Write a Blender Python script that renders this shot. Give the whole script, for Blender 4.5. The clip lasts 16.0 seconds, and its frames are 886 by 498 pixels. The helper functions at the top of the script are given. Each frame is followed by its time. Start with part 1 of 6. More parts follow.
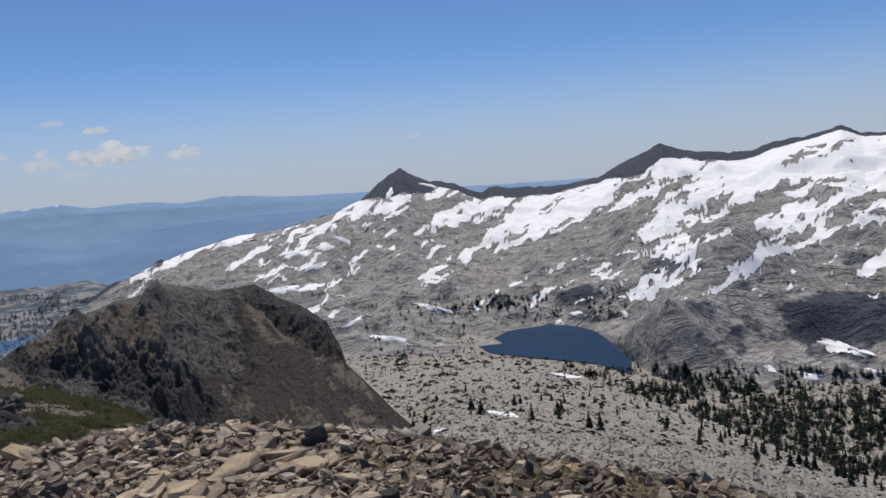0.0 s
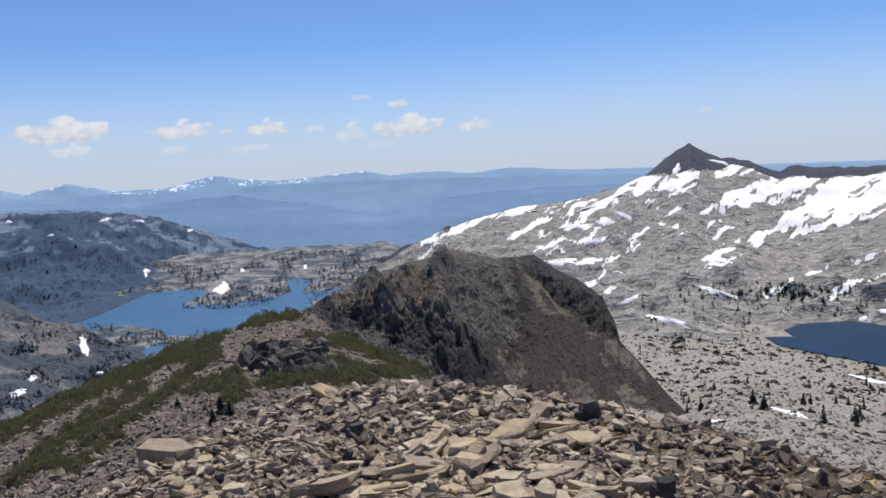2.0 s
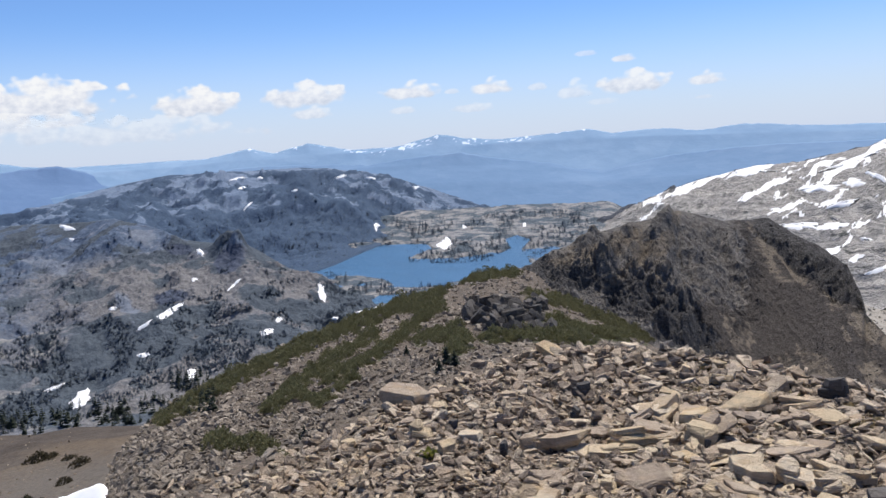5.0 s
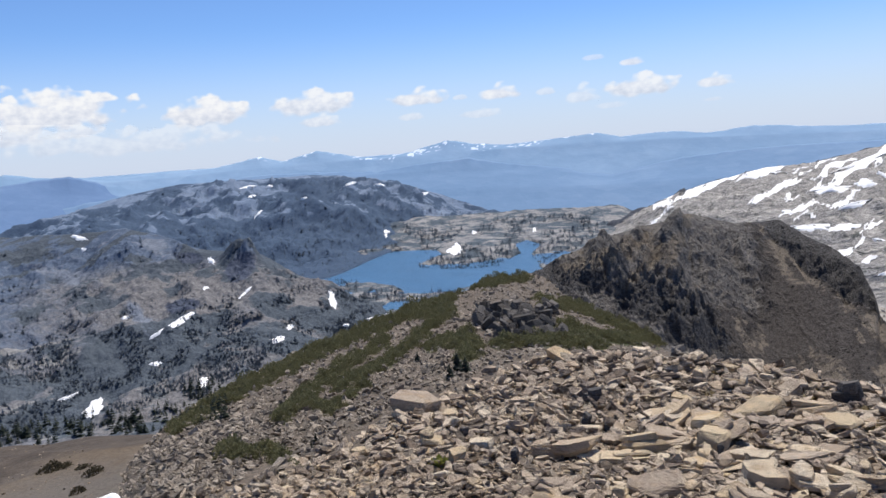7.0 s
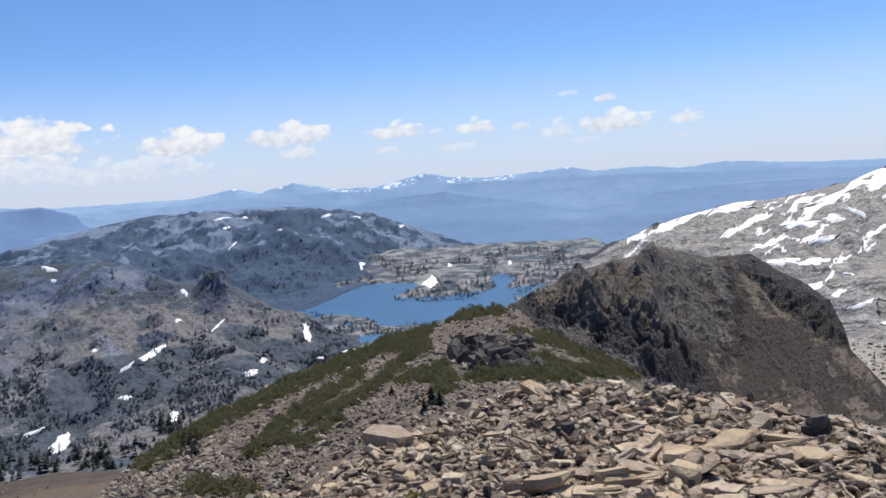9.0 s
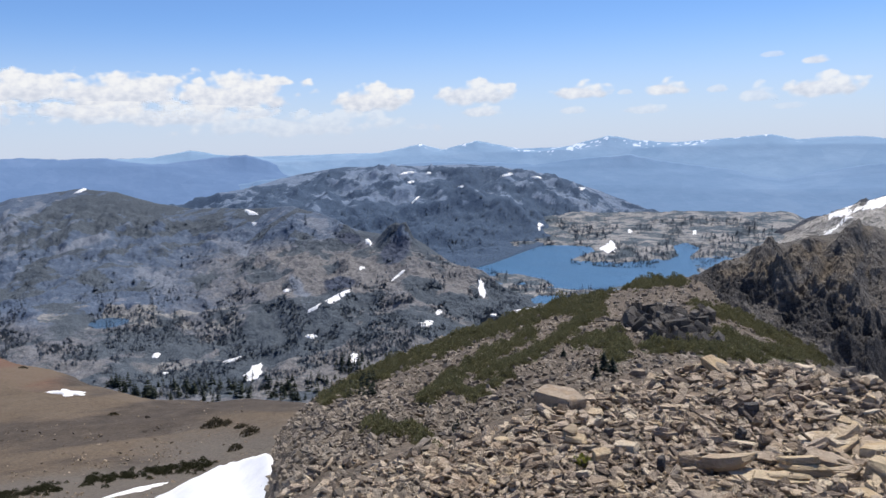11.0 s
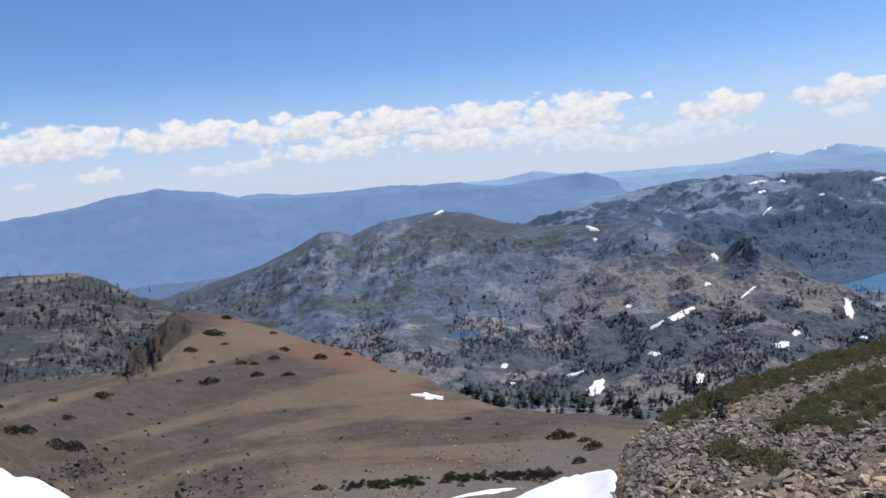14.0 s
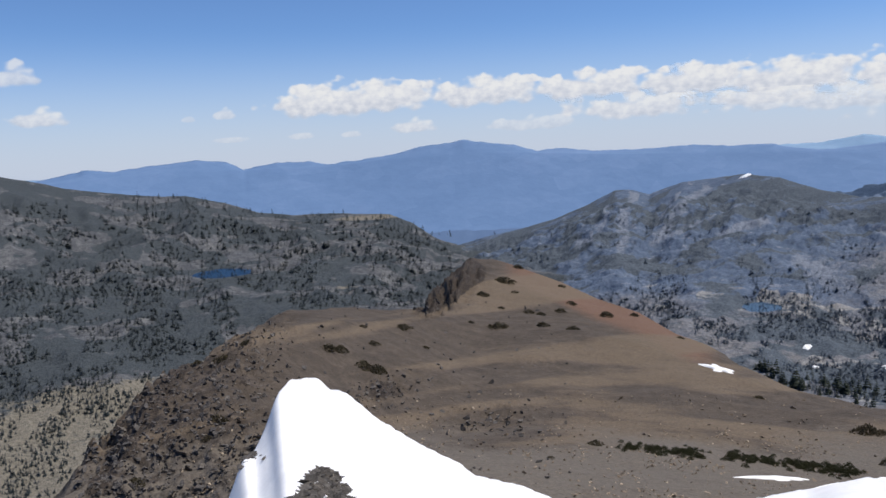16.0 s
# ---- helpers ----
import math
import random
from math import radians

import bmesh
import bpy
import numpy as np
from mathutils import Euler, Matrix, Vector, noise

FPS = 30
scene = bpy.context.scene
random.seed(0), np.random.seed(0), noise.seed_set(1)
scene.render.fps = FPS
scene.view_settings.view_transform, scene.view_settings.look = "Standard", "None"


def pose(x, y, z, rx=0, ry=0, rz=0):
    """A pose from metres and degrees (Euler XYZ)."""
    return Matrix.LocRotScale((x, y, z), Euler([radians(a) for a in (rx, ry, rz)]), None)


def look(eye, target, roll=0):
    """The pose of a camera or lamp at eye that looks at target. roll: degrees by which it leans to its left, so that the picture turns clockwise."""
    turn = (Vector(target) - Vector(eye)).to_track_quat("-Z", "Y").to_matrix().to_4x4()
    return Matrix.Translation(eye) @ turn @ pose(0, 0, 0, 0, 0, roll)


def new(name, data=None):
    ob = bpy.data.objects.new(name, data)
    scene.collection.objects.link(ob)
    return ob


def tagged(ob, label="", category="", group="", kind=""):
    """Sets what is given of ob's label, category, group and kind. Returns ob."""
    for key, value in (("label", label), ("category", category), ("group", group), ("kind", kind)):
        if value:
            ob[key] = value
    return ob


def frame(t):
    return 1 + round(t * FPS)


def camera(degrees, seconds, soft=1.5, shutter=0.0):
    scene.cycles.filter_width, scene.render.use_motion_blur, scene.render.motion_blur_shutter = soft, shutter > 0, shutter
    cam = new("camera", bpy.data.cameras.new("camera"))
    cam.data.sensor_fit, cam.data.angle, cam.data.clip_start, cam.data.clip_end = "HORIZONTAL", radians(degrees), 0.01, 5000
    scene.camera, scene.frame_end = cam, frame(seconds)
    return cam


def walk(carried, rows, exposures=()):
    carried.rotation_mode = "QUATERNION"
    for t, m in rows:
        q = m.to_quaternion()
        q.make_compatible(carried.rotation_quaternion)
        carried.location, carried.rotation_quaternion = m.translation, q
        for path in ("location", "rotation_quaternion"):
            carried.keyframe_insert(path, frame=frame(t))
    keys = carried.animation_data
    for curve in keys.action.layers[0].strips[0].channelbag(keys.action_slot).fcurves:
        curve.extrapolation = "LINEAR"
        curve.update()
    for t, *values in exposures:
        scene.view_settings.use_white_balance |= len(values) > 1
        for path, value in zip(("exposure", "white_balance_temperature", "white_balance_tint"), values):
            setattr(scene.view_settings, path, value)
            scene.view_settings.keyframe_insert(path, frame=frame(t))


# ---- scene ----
cam = camera(58.0, 16.0, soft=1.5)
ROWS = [
    (0.0, 0.001, 0.000, 1.599, 84.89, 4.24, -0.38),
    (0.5, -0.030, -0.028, 1.612, 83.47, 4.41, 4.05),
    (1.0, -0.059, 0.019, 1.615, 83.14, 5.45, 10.47),
    (1.5, -0.061, 0.017, 1.617, 84.59, 3.84, 15.38),
    (2.0, -0.062, -0.003, 1.623, 84.24, 2.75, 19.69),
    (2.5, -0.080, -0.027, 1.636, 84.51, 2.79, 24.07),
    (3.0, -0.122, -0.010, 1.625, 84.44, 1.54, 30.75),
    (3.5, -0.125, -0.073, 1.635, 82.06, -0.39, 31.30),
    (4.0, -0.131, -0.143, 1.642, 81.42, 0.08, 33.11),
    (4.5, -0.149, -0.150, 1.652, 81.76, 2.48, 34.78),
    (7.0, -0.146, -0.129, 1.668, 82.55, 3.93, 35.99),
    (7.5, -0.134, -0.126, 1.672, 82.72, 4.15, 34.88),
    (8.0, -0.124, -0.122, 1.676, 84.14, 3.89, 33.76),
    (10.5, -0.084, -0.186, 1.698, 84.38, 0.74, 38.34),
    (11.0, -0.175, -0.148, 1.664, 82.50, 1.47, 47.28),
    (11.5, -0.257, -0.123, 1.627, 82.16, 1.81, 56.08),
    (12.0, -0.275, -0.125, 1.613, 81.99, 2.40, 61.28),
    (12.5, -0.277, -0.125, 1.632, 83.64, 2.20, 64.60),
    (13.0, -0.268, -0.127, 1.621, 86.10, 2.81, 70.40),
    (13.5, -0.263, -0.121, 1.634, 86.28, 4.39, 70.07),
    (14.0, -0.264, -0.127, 1.626, 84.93, 4.71, 71.19),
    (14.5, -0.264, -0.127, 1.626, 82.25, 4.69, 75.76),
    (15.0, -0.264, -0.127, 1.626, 81.68, 2.79, 80.01),
    (15.5, -0.264, -0.127, 1.626, 82.67, 3.34, 87.91),
    (16.0, -0.264, -0.127, 1.626, 83.14, 2.59, 92.29),
]
walk(cam, [(t, pose(x, y, z, rx, ry, rz)) for t, x, y, z, rx, ry, rz in ROWS],
     [(0.0, -0.58), (1.0, -0.44), (2.0, -0.22), (3.0, -0.17), (3.6, 0.0), (8.0, 0.0), (11.0, -0.04), (14.5, -0.08), (16.0, -0.22)])

EYE = 1.62          # height of the eye above the summit stones
SUN_AZ, SUN_EL = 10.0, 65.0

# ---- world and sun ----
world = bpy.data.worlds.new("world")
scene.world = world
world.use_nodes = True
wn, wl = world.node_tree.nodes, world.node_tree.links
sky = wn.new("ShaderNodeTexSky")
sky.sky_type = "NISHITA"
sky.sun_disc = False
sky.sun_elevation = radians(SUN_EL)
sky.sun_rotation = radians(-SUN_AZ)
sky.altitude = 2600
sky.air_density, sky.dust_density, sky.ozone_density = 1.0, 0.3, 2.0
tint = wn.new("ShaderNodeMix")
tint.data_type, tint.blend_type = "RGBA", "MULTIPLY"
tint.inputs[0].default_value = 1.0
wl.new(sky.outputs[0], tint.inputs[6])
tint.inputs[7].default_value = (0.80, 1.0, 1.28, 1)
# pale summer haze low over the horizon
low = wn.new("ShaderNodeSeparateXYZ")
wl.new(wn.new("ShaderNodeTexCoord").outputs["Generated"], low.inputs[0])
veil = wn.new("ShaderNodeMapRange")
veil.interpolation_type = "SMOOTHSTEP"
wl.new(low.outputs[2], veil.inputs[0])
for i, v in enumerate((-0.02, 0.16, 0.92, 0.0)):
    veil.inputs[i + 1].default_value = v
haze = wn.new("ShaderNodeMix")
haze.data_type = "RGBA"
wl.new(veil.outputs[0], haze.inputs[0])
wl.new(tint.outputs[2], haze.inputs[6])
haze.inputs[7].default_value = (5.6, 6.2, 7.6, 1)
wl.new(haze.outputs[2], wn["Background"].inputs[0])
wn["Background"].inputs[1].default_value = 0.11

sun = new("sun", bpy.data.lights.new("sun", "SUN"))
sun.data.energy, sun.data.angle, sun.data.color = 5.0, radians(0.53), (1.0, 0.95, 0.88)
sun.matrix_world = look((0, 0, 0), (-math.sin(radians(-SUN_AZ)) * math.cos(radians(SUN_EL)), -math.cos(radians(SUN_AZ)) * math.cos(radians(SUN_EL)), -math.sin(radians(SUN_EL))))


# ---- noise on arrays ----
def _hash(i, j, seed):
    h = (i.astype(np.int64) * 374761393 + j.astype(np.int64) * 668265263 + seed * 144665) & 0xFFFFFFFF
    h = ((h ^ (h >> 13)) * 1274126177) & 0xFFFFFFFF
    return ((h ^ (h >> 16)) & 0xFFFF) / 65535.0


def vnoise(x, y, seed=0):
    i, j = np.floor(x), np.floor(y)
    u, v = x - i, y - j
    u, v = u * u * (3 - 2 * u), v * v * (3 - 2 * v)
    a, b = _hash(i, j, seed), _hash(i + 1, j, seed)
    c, d = _hash(i, j + 1, seed), _hash(i + 1, j + 1, seed)
    return (a * (1 - u) + b * u) * (1 - v) + (c * (1 - u) + d * u) * v


def fbm(x, y, octaves=5, seed=0, gain=0.5):
    total, amp, norm = 0, 1.0, 0
    for k in range(octaves):
        total = total + amp * vnoise(x, y, seed + k * 17)
        norm += amp
        x, y, amp = x * 1.9 + 0.6 * y + 11.3, y * 1.9 - 0.6 * x + 7.7, amp * gain
    return total / norm


def ridged(x, y, octaves=5, seed=0, gain=0.55):
    total, amp, norm = 0, 1.0, 0
    for k in range(octaves):
        n = 1 - np.abs(2 * vnoise(x, y, seed + k * 31) - 1)
        total = total + amp * n * n
        norm += amp
        x, y, amp = x * 1.85 + 0.7 * y + 3.1, y * 1.85 - 0.7 * x + 9.2, amp * gain
    return total / norm


def smooth(a, b, x):
    t = np.clip((x - a) / (b - a), 0, 1)
    return t * t * (3 - 2 * t)


def curve(spec):
    """A function of the bearing from (bearing, value) pairs, or a constant."""
    if isinstance(spec, (int, float)):
        return lambda az: np.full_like(az, float(spec))
    if callable(spec):
        return spec
    xs, ys = zip(*sorted(spec))
    return lambda az: np.interp(az, xs, ys)


def soft(spec, width=2.5):
    """The same, with its corners rounded over a few degrees."""
    f = curve(spec)
    steps = np.linspace(-1, 1, 9)
    weights = 1 - np.abs(steps) * 0.9
    return lambda az: sum(w * f(az + d * width) for w, d in zip(weights, steps)) / weights.sum()


def flat_xy(az, r):
    return -np.sin(np.radians(az)) * r, np.cos(np.radians(az)) * r


# ---- materials ----
class Nodes:
    def __init__(self, name):
        self.mat = bpy.data.materials.new(name)
        self.mat.use_nodes = True
        self.n, self.l = self.mat.node_tree.nodes, self.mat.node_tree.links
        self.bsdf = self.n["Principled BSDF"]
        self.pos = self.n.new("ShaderNodeNewGeometry").outputs["Position"]

    def put(self, socket, value):
        if hasattr(value, "is_linked"):
            self.l.new(value, socket)
        else:
            socket.default_value = value

    def noise(self, scale, detail=5, rough=0.55, stretch=None, vector=None, distortion=0.0):
        v = vector or self.pos
        if stretch:
            m = self.n.new("ShaderNodeMapping")
            m.inputs["Scale"].default_value = stretch[:3]
            if len(stretch) > 3:
                m.inputs["Rotation"].default_value = (0, radians(stretch[4]) if len(stretch) > 4 else 0, radians(stretch[3]))
            self.l.new(v, m.inputs[0])
            v = m.outputs[0]
        t = self.n.new("ShaderNodeTexNoise")
        self.l.new(v, t.inputs["Vector"])
        t.inputs["Scale"].default_value, t.inputs["Detail"].default_value = scale, detail
        t.inputs["Roughness"].default_value, t.inputs["Distortion"].default_value = rough, distortion
        return t.outputs[0]

    def voronoi(self, scale, feature="F1", out=0, stretch=None):
        v = self.pos
        if stretch:
            m = self.n.new("ShaderNodeMapping")
            m.inputs["Scale"].default_value = stretch[:3]
            self.l.new(v, m.inputs[0])
            v = m.outputs[0]
        t = self.n.new("ShaderNodeTexVoronoi")
        t.feature = feature
        self.l.new(v, t.inputs["Vector"])
        t.inputs["Scale"].default_value = scale
        return t.outputs[out]

    def math(self, op, a, b=0.0, clamp=False):
        m = self.n.new("ShaderNodeMath")
        m.operation, m.use_clamp = op, clamp
        self.put(m.inputs[0], a), self.put(m.inputs[1], b)
        return m.outputs[0]

    def ramp(self, fac, stops):
        r = self.n.new("ShaderNodeValToRGB")
        el = r.color_ramp.elements
        while len(el) < len(stops):
            el.new(0.5)
        for e, (p, c) in zip(el, stops):
            e.position, e.color = p, (*c, 1) if len(c) == 3 else c
        self.put(r.inputs[0], fac)
        return r.outputs[0]

    def mix(self, fac, a, b, kind="MIX"):
        m = self.n.new("ShaderNodeMix")
        m.data_type, m.blend_type = "RGBA", kind
        self.put(m.inputs[0], fac)
        self.put(m.inputs[6], (*a, 1) if isinstance(a, tuple) else a)
        self.put(m.inputs[7], (*b, 1) if isinstance(b, tuple) else b)
        return m.outputs[2]

    def attr(self, name):
        a = self.n.new("ShaderNodeAttribute")
        a.attribute_name = name
        return a.outputs["Fac"]

    def mask(self, name, noise, spread=0.6, sharp=6.0):
        """A land cover from the sheet's own map, with a ragged border."""
        m = self.math("ADD", self.attr(name), self.math("MULTIPLY", self.math("SUBTRACT", noise, 0.5), spread))
        return self.math("ADD", self.math("MULTIPLY", self.math("SUBTRACT", m, 0.5), sharp), 0.5, clamp=True)

    def done(self, color, height=None, rough=0.9, strength=0.5, distance=0.1, spec=0.2):
        self.put(self.bsdf.inputs["Base Color"], (*color, 1) if isinstance(color, tuple) else color)
        self.put(self.bsdf.inputs["Roughness"], rough)
        self.bsdf.inputs["Specular IOR Level"].default_value = spec
        if height is not None:
            b = self.n.new("ShaderNodeBump")
            b.inputs["Strength"].default_value, b.inputs["Distance"].default_value = strength, distance
            self.put(b.inputs["Height"], height)
            self.l.new(b.outputs[0], self.bsdf.inputs["Normal"])
        return self.mat


SNOW = (0.93, 0.912, 0.89)


def stone_material(name, tones, size, covers=(), bump=1.0, rough=0.92, spots=None, strata=None, spread=0.4):
    """Broken rock: tones dark to light, size of its main grain in metres; covers: (map name, tones, ragged 0..1)."""
    k = Nodes(name)
    big, fine = k.noise(0.35 / size, 6, 0.6), k.noise(3.2 / size, 4, 0.65)
    chips = k.voronoi(2.2 / size, out=1)
    bw = k.n.new("ShaderNodeRGBToBW")
    k.l.new(chips, bw.inputs[0])
    mixv = k.math("ADD", k.math("MULTIPLY", big, 0.5), k.math("ADD", k.math("MULTIPLY", fine, 0.35), k.math("MULTIPLY", bw.outputs[0], 0.15)))
    n = len(tones)
    col = k.ramp(mixv, [(0.5 - spread / 2 + spread * i / (n - 1), c) for i, c in enumerate(tones)])
    height = k.math("ADD", k.math("MULTIPLY", fine, 0.5), k.math("ADD", big, k.math("MULTIPLY", bw.outputs[0], 0.35)))
    if spots:
        scale, amount, c = spots
        s = k.noise(scale, 3, 0.6)
        col = k.mix(k.math("MULTIPLY", k.math("SUBTRACT", s, 1 - amount, clamp=True), 9.0, clamp=True), col, c)
    if strata:
        scale, stretch, depth = strata
        line = k.noise(scale, 5, 0.6, stretch=stretch, distortion=1.2)
        cut = k.ramp(line, [(0.36, (1, 1, 1)), (0.47, (0, 0, 0)), (0.53, (0, 0, 0)), (0.62, (0.6, 0.6, 0.6))])
        col = k.mix(k.math("MULTIPLY", cut, depth), col, tones[0])
        height = k.math("SUBTRACT", height, k.math("MULTIPLY", cut, 0.7))
    for cover, ctones, ragged, *more in covers:
        m = k.mask(cover, k.noise(0.9 / size, 6, 0.65), ragged, *(more[:1] or [6.0]))
        grain = fine
        if len(more) > 1:
            grain = k.math("ADD", k.math("MULTIPLY", k.noise(more[1], 7, 0.68, distortion=0.6), 0.6), k.math("MULTIPLY", k.noise(more[1] * 6, 5, 0.7), 0.4))
            height = k.math("ADD", height, k.math("MULTIPLY", k.math("MULTIPLY", grain, m), 5.0))
        ct = k.ramp(grain, [(0.3 + 0.4 * i / max(1, len(ctones) - 1), c) for i, c in enumerate(ctones)])
        col = k.mix(m, col, ct)
        if cover == "snow":
            height = k.math("MULTIPLY", height, k.math("SUBTRACT", 1.0, k.math("MULTIPLY", m, 0.9)))
    return k.done(col, height, rough, bump, size * 0.5)


summit_mat = stone_material("summit_scree", [(0.05, 0.041, 0.032), (0.135, 0.107, 0.081), (0.25, 0.199, 0.15)], 0.25,
                            [("talus", [(0.085, 0.078, 0.064), (0.27, 0.242, 0.202), (0.37, 0.334, 0.282), (0.55, 0.505, 0.435)], 0.5, 6.0, 0.1),
                             # woods: far valley floor, forest tones painted blue for haze
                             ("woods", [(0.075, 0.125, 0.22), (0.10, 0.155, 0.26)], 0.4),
                             ("green", [(0.035, 0.04, 0.014), (0.08, 0.08, 0.032)], 0.9)], 1.0)
knob_mat = stone_material("dark_knob_rock", [(0.06, 0.054, 0.05), (0.125, 0.113, 0.102), (0.24, 0.215, 0.188)], 1.4,
                          [("talus", [(0.03, 0.026, 0.0235), (0.055, 0.047, 0.042), (0.09, 0.078, 0.069)], 0.9), ("dark", [(0.03, 0.028, 0.028), (0.064, 0.06, 0.058), (0.12, 0.111, 0.104)], 0.9),
                           ("light", [(0.11, 0.09, 0.07), (0.20, 0.167, 0.13)], 0.9)], 1.0)
hill_mat = stone_material("brown_scree", [(0.043, 0.034, 0.027), (0.076, 0.06, 0.046), (0.126, 0.10, 0.077)], 0.9,
                          [("red", [(0.12, 0.07, 0.047), (0.172, 0.104, 0.071)], 0.9, 2.0),
                           ("tan", [(0.11, 0.082, 0.056), (0.182, 0.138, 0.095)], 0.8, 1.3), ("grey", [(0.10, 0.085, 0.071), (0.155, 0.133, 0.109)], 1.0, 2.0),
                           ("cliff", [(0.014, 0.011, 0.0095), (0.042, 0.033, 0.027), (0.10, 0.079, 0.062)], 1.0)], 0.5)
granite_mat = stone_material("snowy_granite", [(0.21, 0.199, 0.187), (0.365, 0.343, 0.316), (0.545, 0.507, 0.458)], 9.0,
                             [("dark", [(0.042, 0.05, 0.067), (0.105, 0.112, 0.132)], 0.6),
                              ("snow", [SNOW, SNOW], 0.5, 8.0)], 1.0, spots=(0.06, 0.44, (0.12, 0.122, 0.11)), strata=(0.022, (0.5, 1.3, 1.5, 35, 18), 0.6), spread=0.26)
flats_mat = stone_material("lake_granite", [(0.17, 0.175, 0.185), (0.27, 0.262, 0.255), (0.40, 0.378, 0.345)], 13.0,
                           [("trees", [(0.06, 0.08, 0.10), (0.11, 0.135, 0.155)], 1.4, 4.0)], 0.9)
# Aerial haze is painted into ridge and forest colours as a blue shift.
ridge_mat = stone_material("haze_tinted_ridge_rock", [(0.061, 0.087, 0.136), (0.095, 0.127, 0.183), (0.16, 0.195, 0.255)], 14.0,
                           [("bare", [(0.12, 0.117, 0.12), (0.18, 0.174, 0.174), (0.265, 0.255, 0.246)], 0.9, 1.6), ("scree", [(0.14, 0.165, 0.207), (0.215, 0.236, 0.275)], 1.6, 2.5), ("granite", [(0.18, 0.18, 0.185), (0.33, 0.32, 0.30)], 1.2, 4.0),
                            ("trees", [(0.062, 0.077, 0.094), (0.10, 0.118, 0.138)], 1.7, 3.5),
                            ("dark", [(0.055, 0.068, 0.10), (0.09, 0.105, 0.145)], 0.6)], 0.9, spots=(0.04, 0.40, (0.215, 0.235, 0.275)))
forest_mat = stone_material("haze_tinted_forest", [(0.125, 0.172, 0.25), (0.16, 0.21, 0.29), (0.22, 0.268, 0.342)], 18.0,
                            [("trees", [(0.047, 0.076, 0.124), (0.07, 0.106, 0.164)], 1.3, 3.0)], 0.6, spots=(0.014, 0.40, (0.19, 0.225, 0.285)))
valley_mat = stone_material("valley_forest_rock", [(0.05, 0.054, 0.06), (0.095, 0.098, 0.103), (0.20, 0.197, 0.19)], 12.0,
                            [("light", [(0.12, 0.108, 0.085), (0.235, 0.21, 0.165)], 0.9),
                             ("trees", [(0.042, 0.05, 0.055), (0.07, 0.08, 0.085)], 1.3, 4.0)], 0.9)
# Haze painted as base colour: rock, forest and snow all mixed towards sky blue.
far_mats = [stone_material("haze_painted_range", [(0.105, 0.18, 0.315), (0.125, 0.206, 0.35), (0.155, 0.238, 0.39)], 240.0, [("snow", [(0.6, 0.68, 0.8)] * 2, 0.9)], 0.06),
            stone_material("haze_painted_range_pale", [(0.175, 0.285, 0.425), (0.205, 0.315, 0.455), (0.25, 0.36, 0.50)], 300.0, [("snow", [(0.58, 0.66, 0.78)] * 2, 0.9)], 0.06),
            stone_material("haze_painted_range_dark", [(0.13, 0.222, 0.35), (0.155, 0.25, 0.385), (0.20, 0.295, 0.425)], 260.0, [("snow", [(0.6, 0.68, 0.8)] * 2, 0.9)], 0.06)]


def snow_material():
    k = Nodes("old_snow")
    a, b = k.noise(0.35, 5, 0.6), k.noise(3.0, 4, 0.6)
    col = k.ramp(a, [(0.3, (0.85, 0.84, 0.83)), (0.6, (0.94, 0.925, 0.905))])
    return k.done(col, k.math("ADD", a, k.math("MULTIPLY", b, 0.3)), 0.6, 0.25, 0.3, 0.3)


snow_mat = snow_material()


def water_material(name, tone, wave, spec=0.12):
    k = Nodes(name)
    a = k.noise(1.0 / wave, 4, 0.6, stretch=(1.0, 2.2, 1.0))
    patch = k.noise(0.02, 3, 0.6, stretch=(0.6, 1.6, 1))
    col = k.mix(patch, tone, tuple(c * 1.7 for c in tone))
    return k.done(col, a, 0.4, 0.6, wave * 0.5, spec)


lake_mat = water_material("lake_water", (0.045, 0.108, 0.19), 7.0)
# pond tone is paled towards blue to stand for distance haze
pond_mat = water_material("pond_water", (0.045, 0.08, 0.125), 5.0)
tarn_mat = water_material("tarn_water", (0.012, 0.032, 0.066), 5.0, 0.05)

# ---- landforms: sheets round the summit, by bearing and distance ----
SHEETS = []
base_el = {}


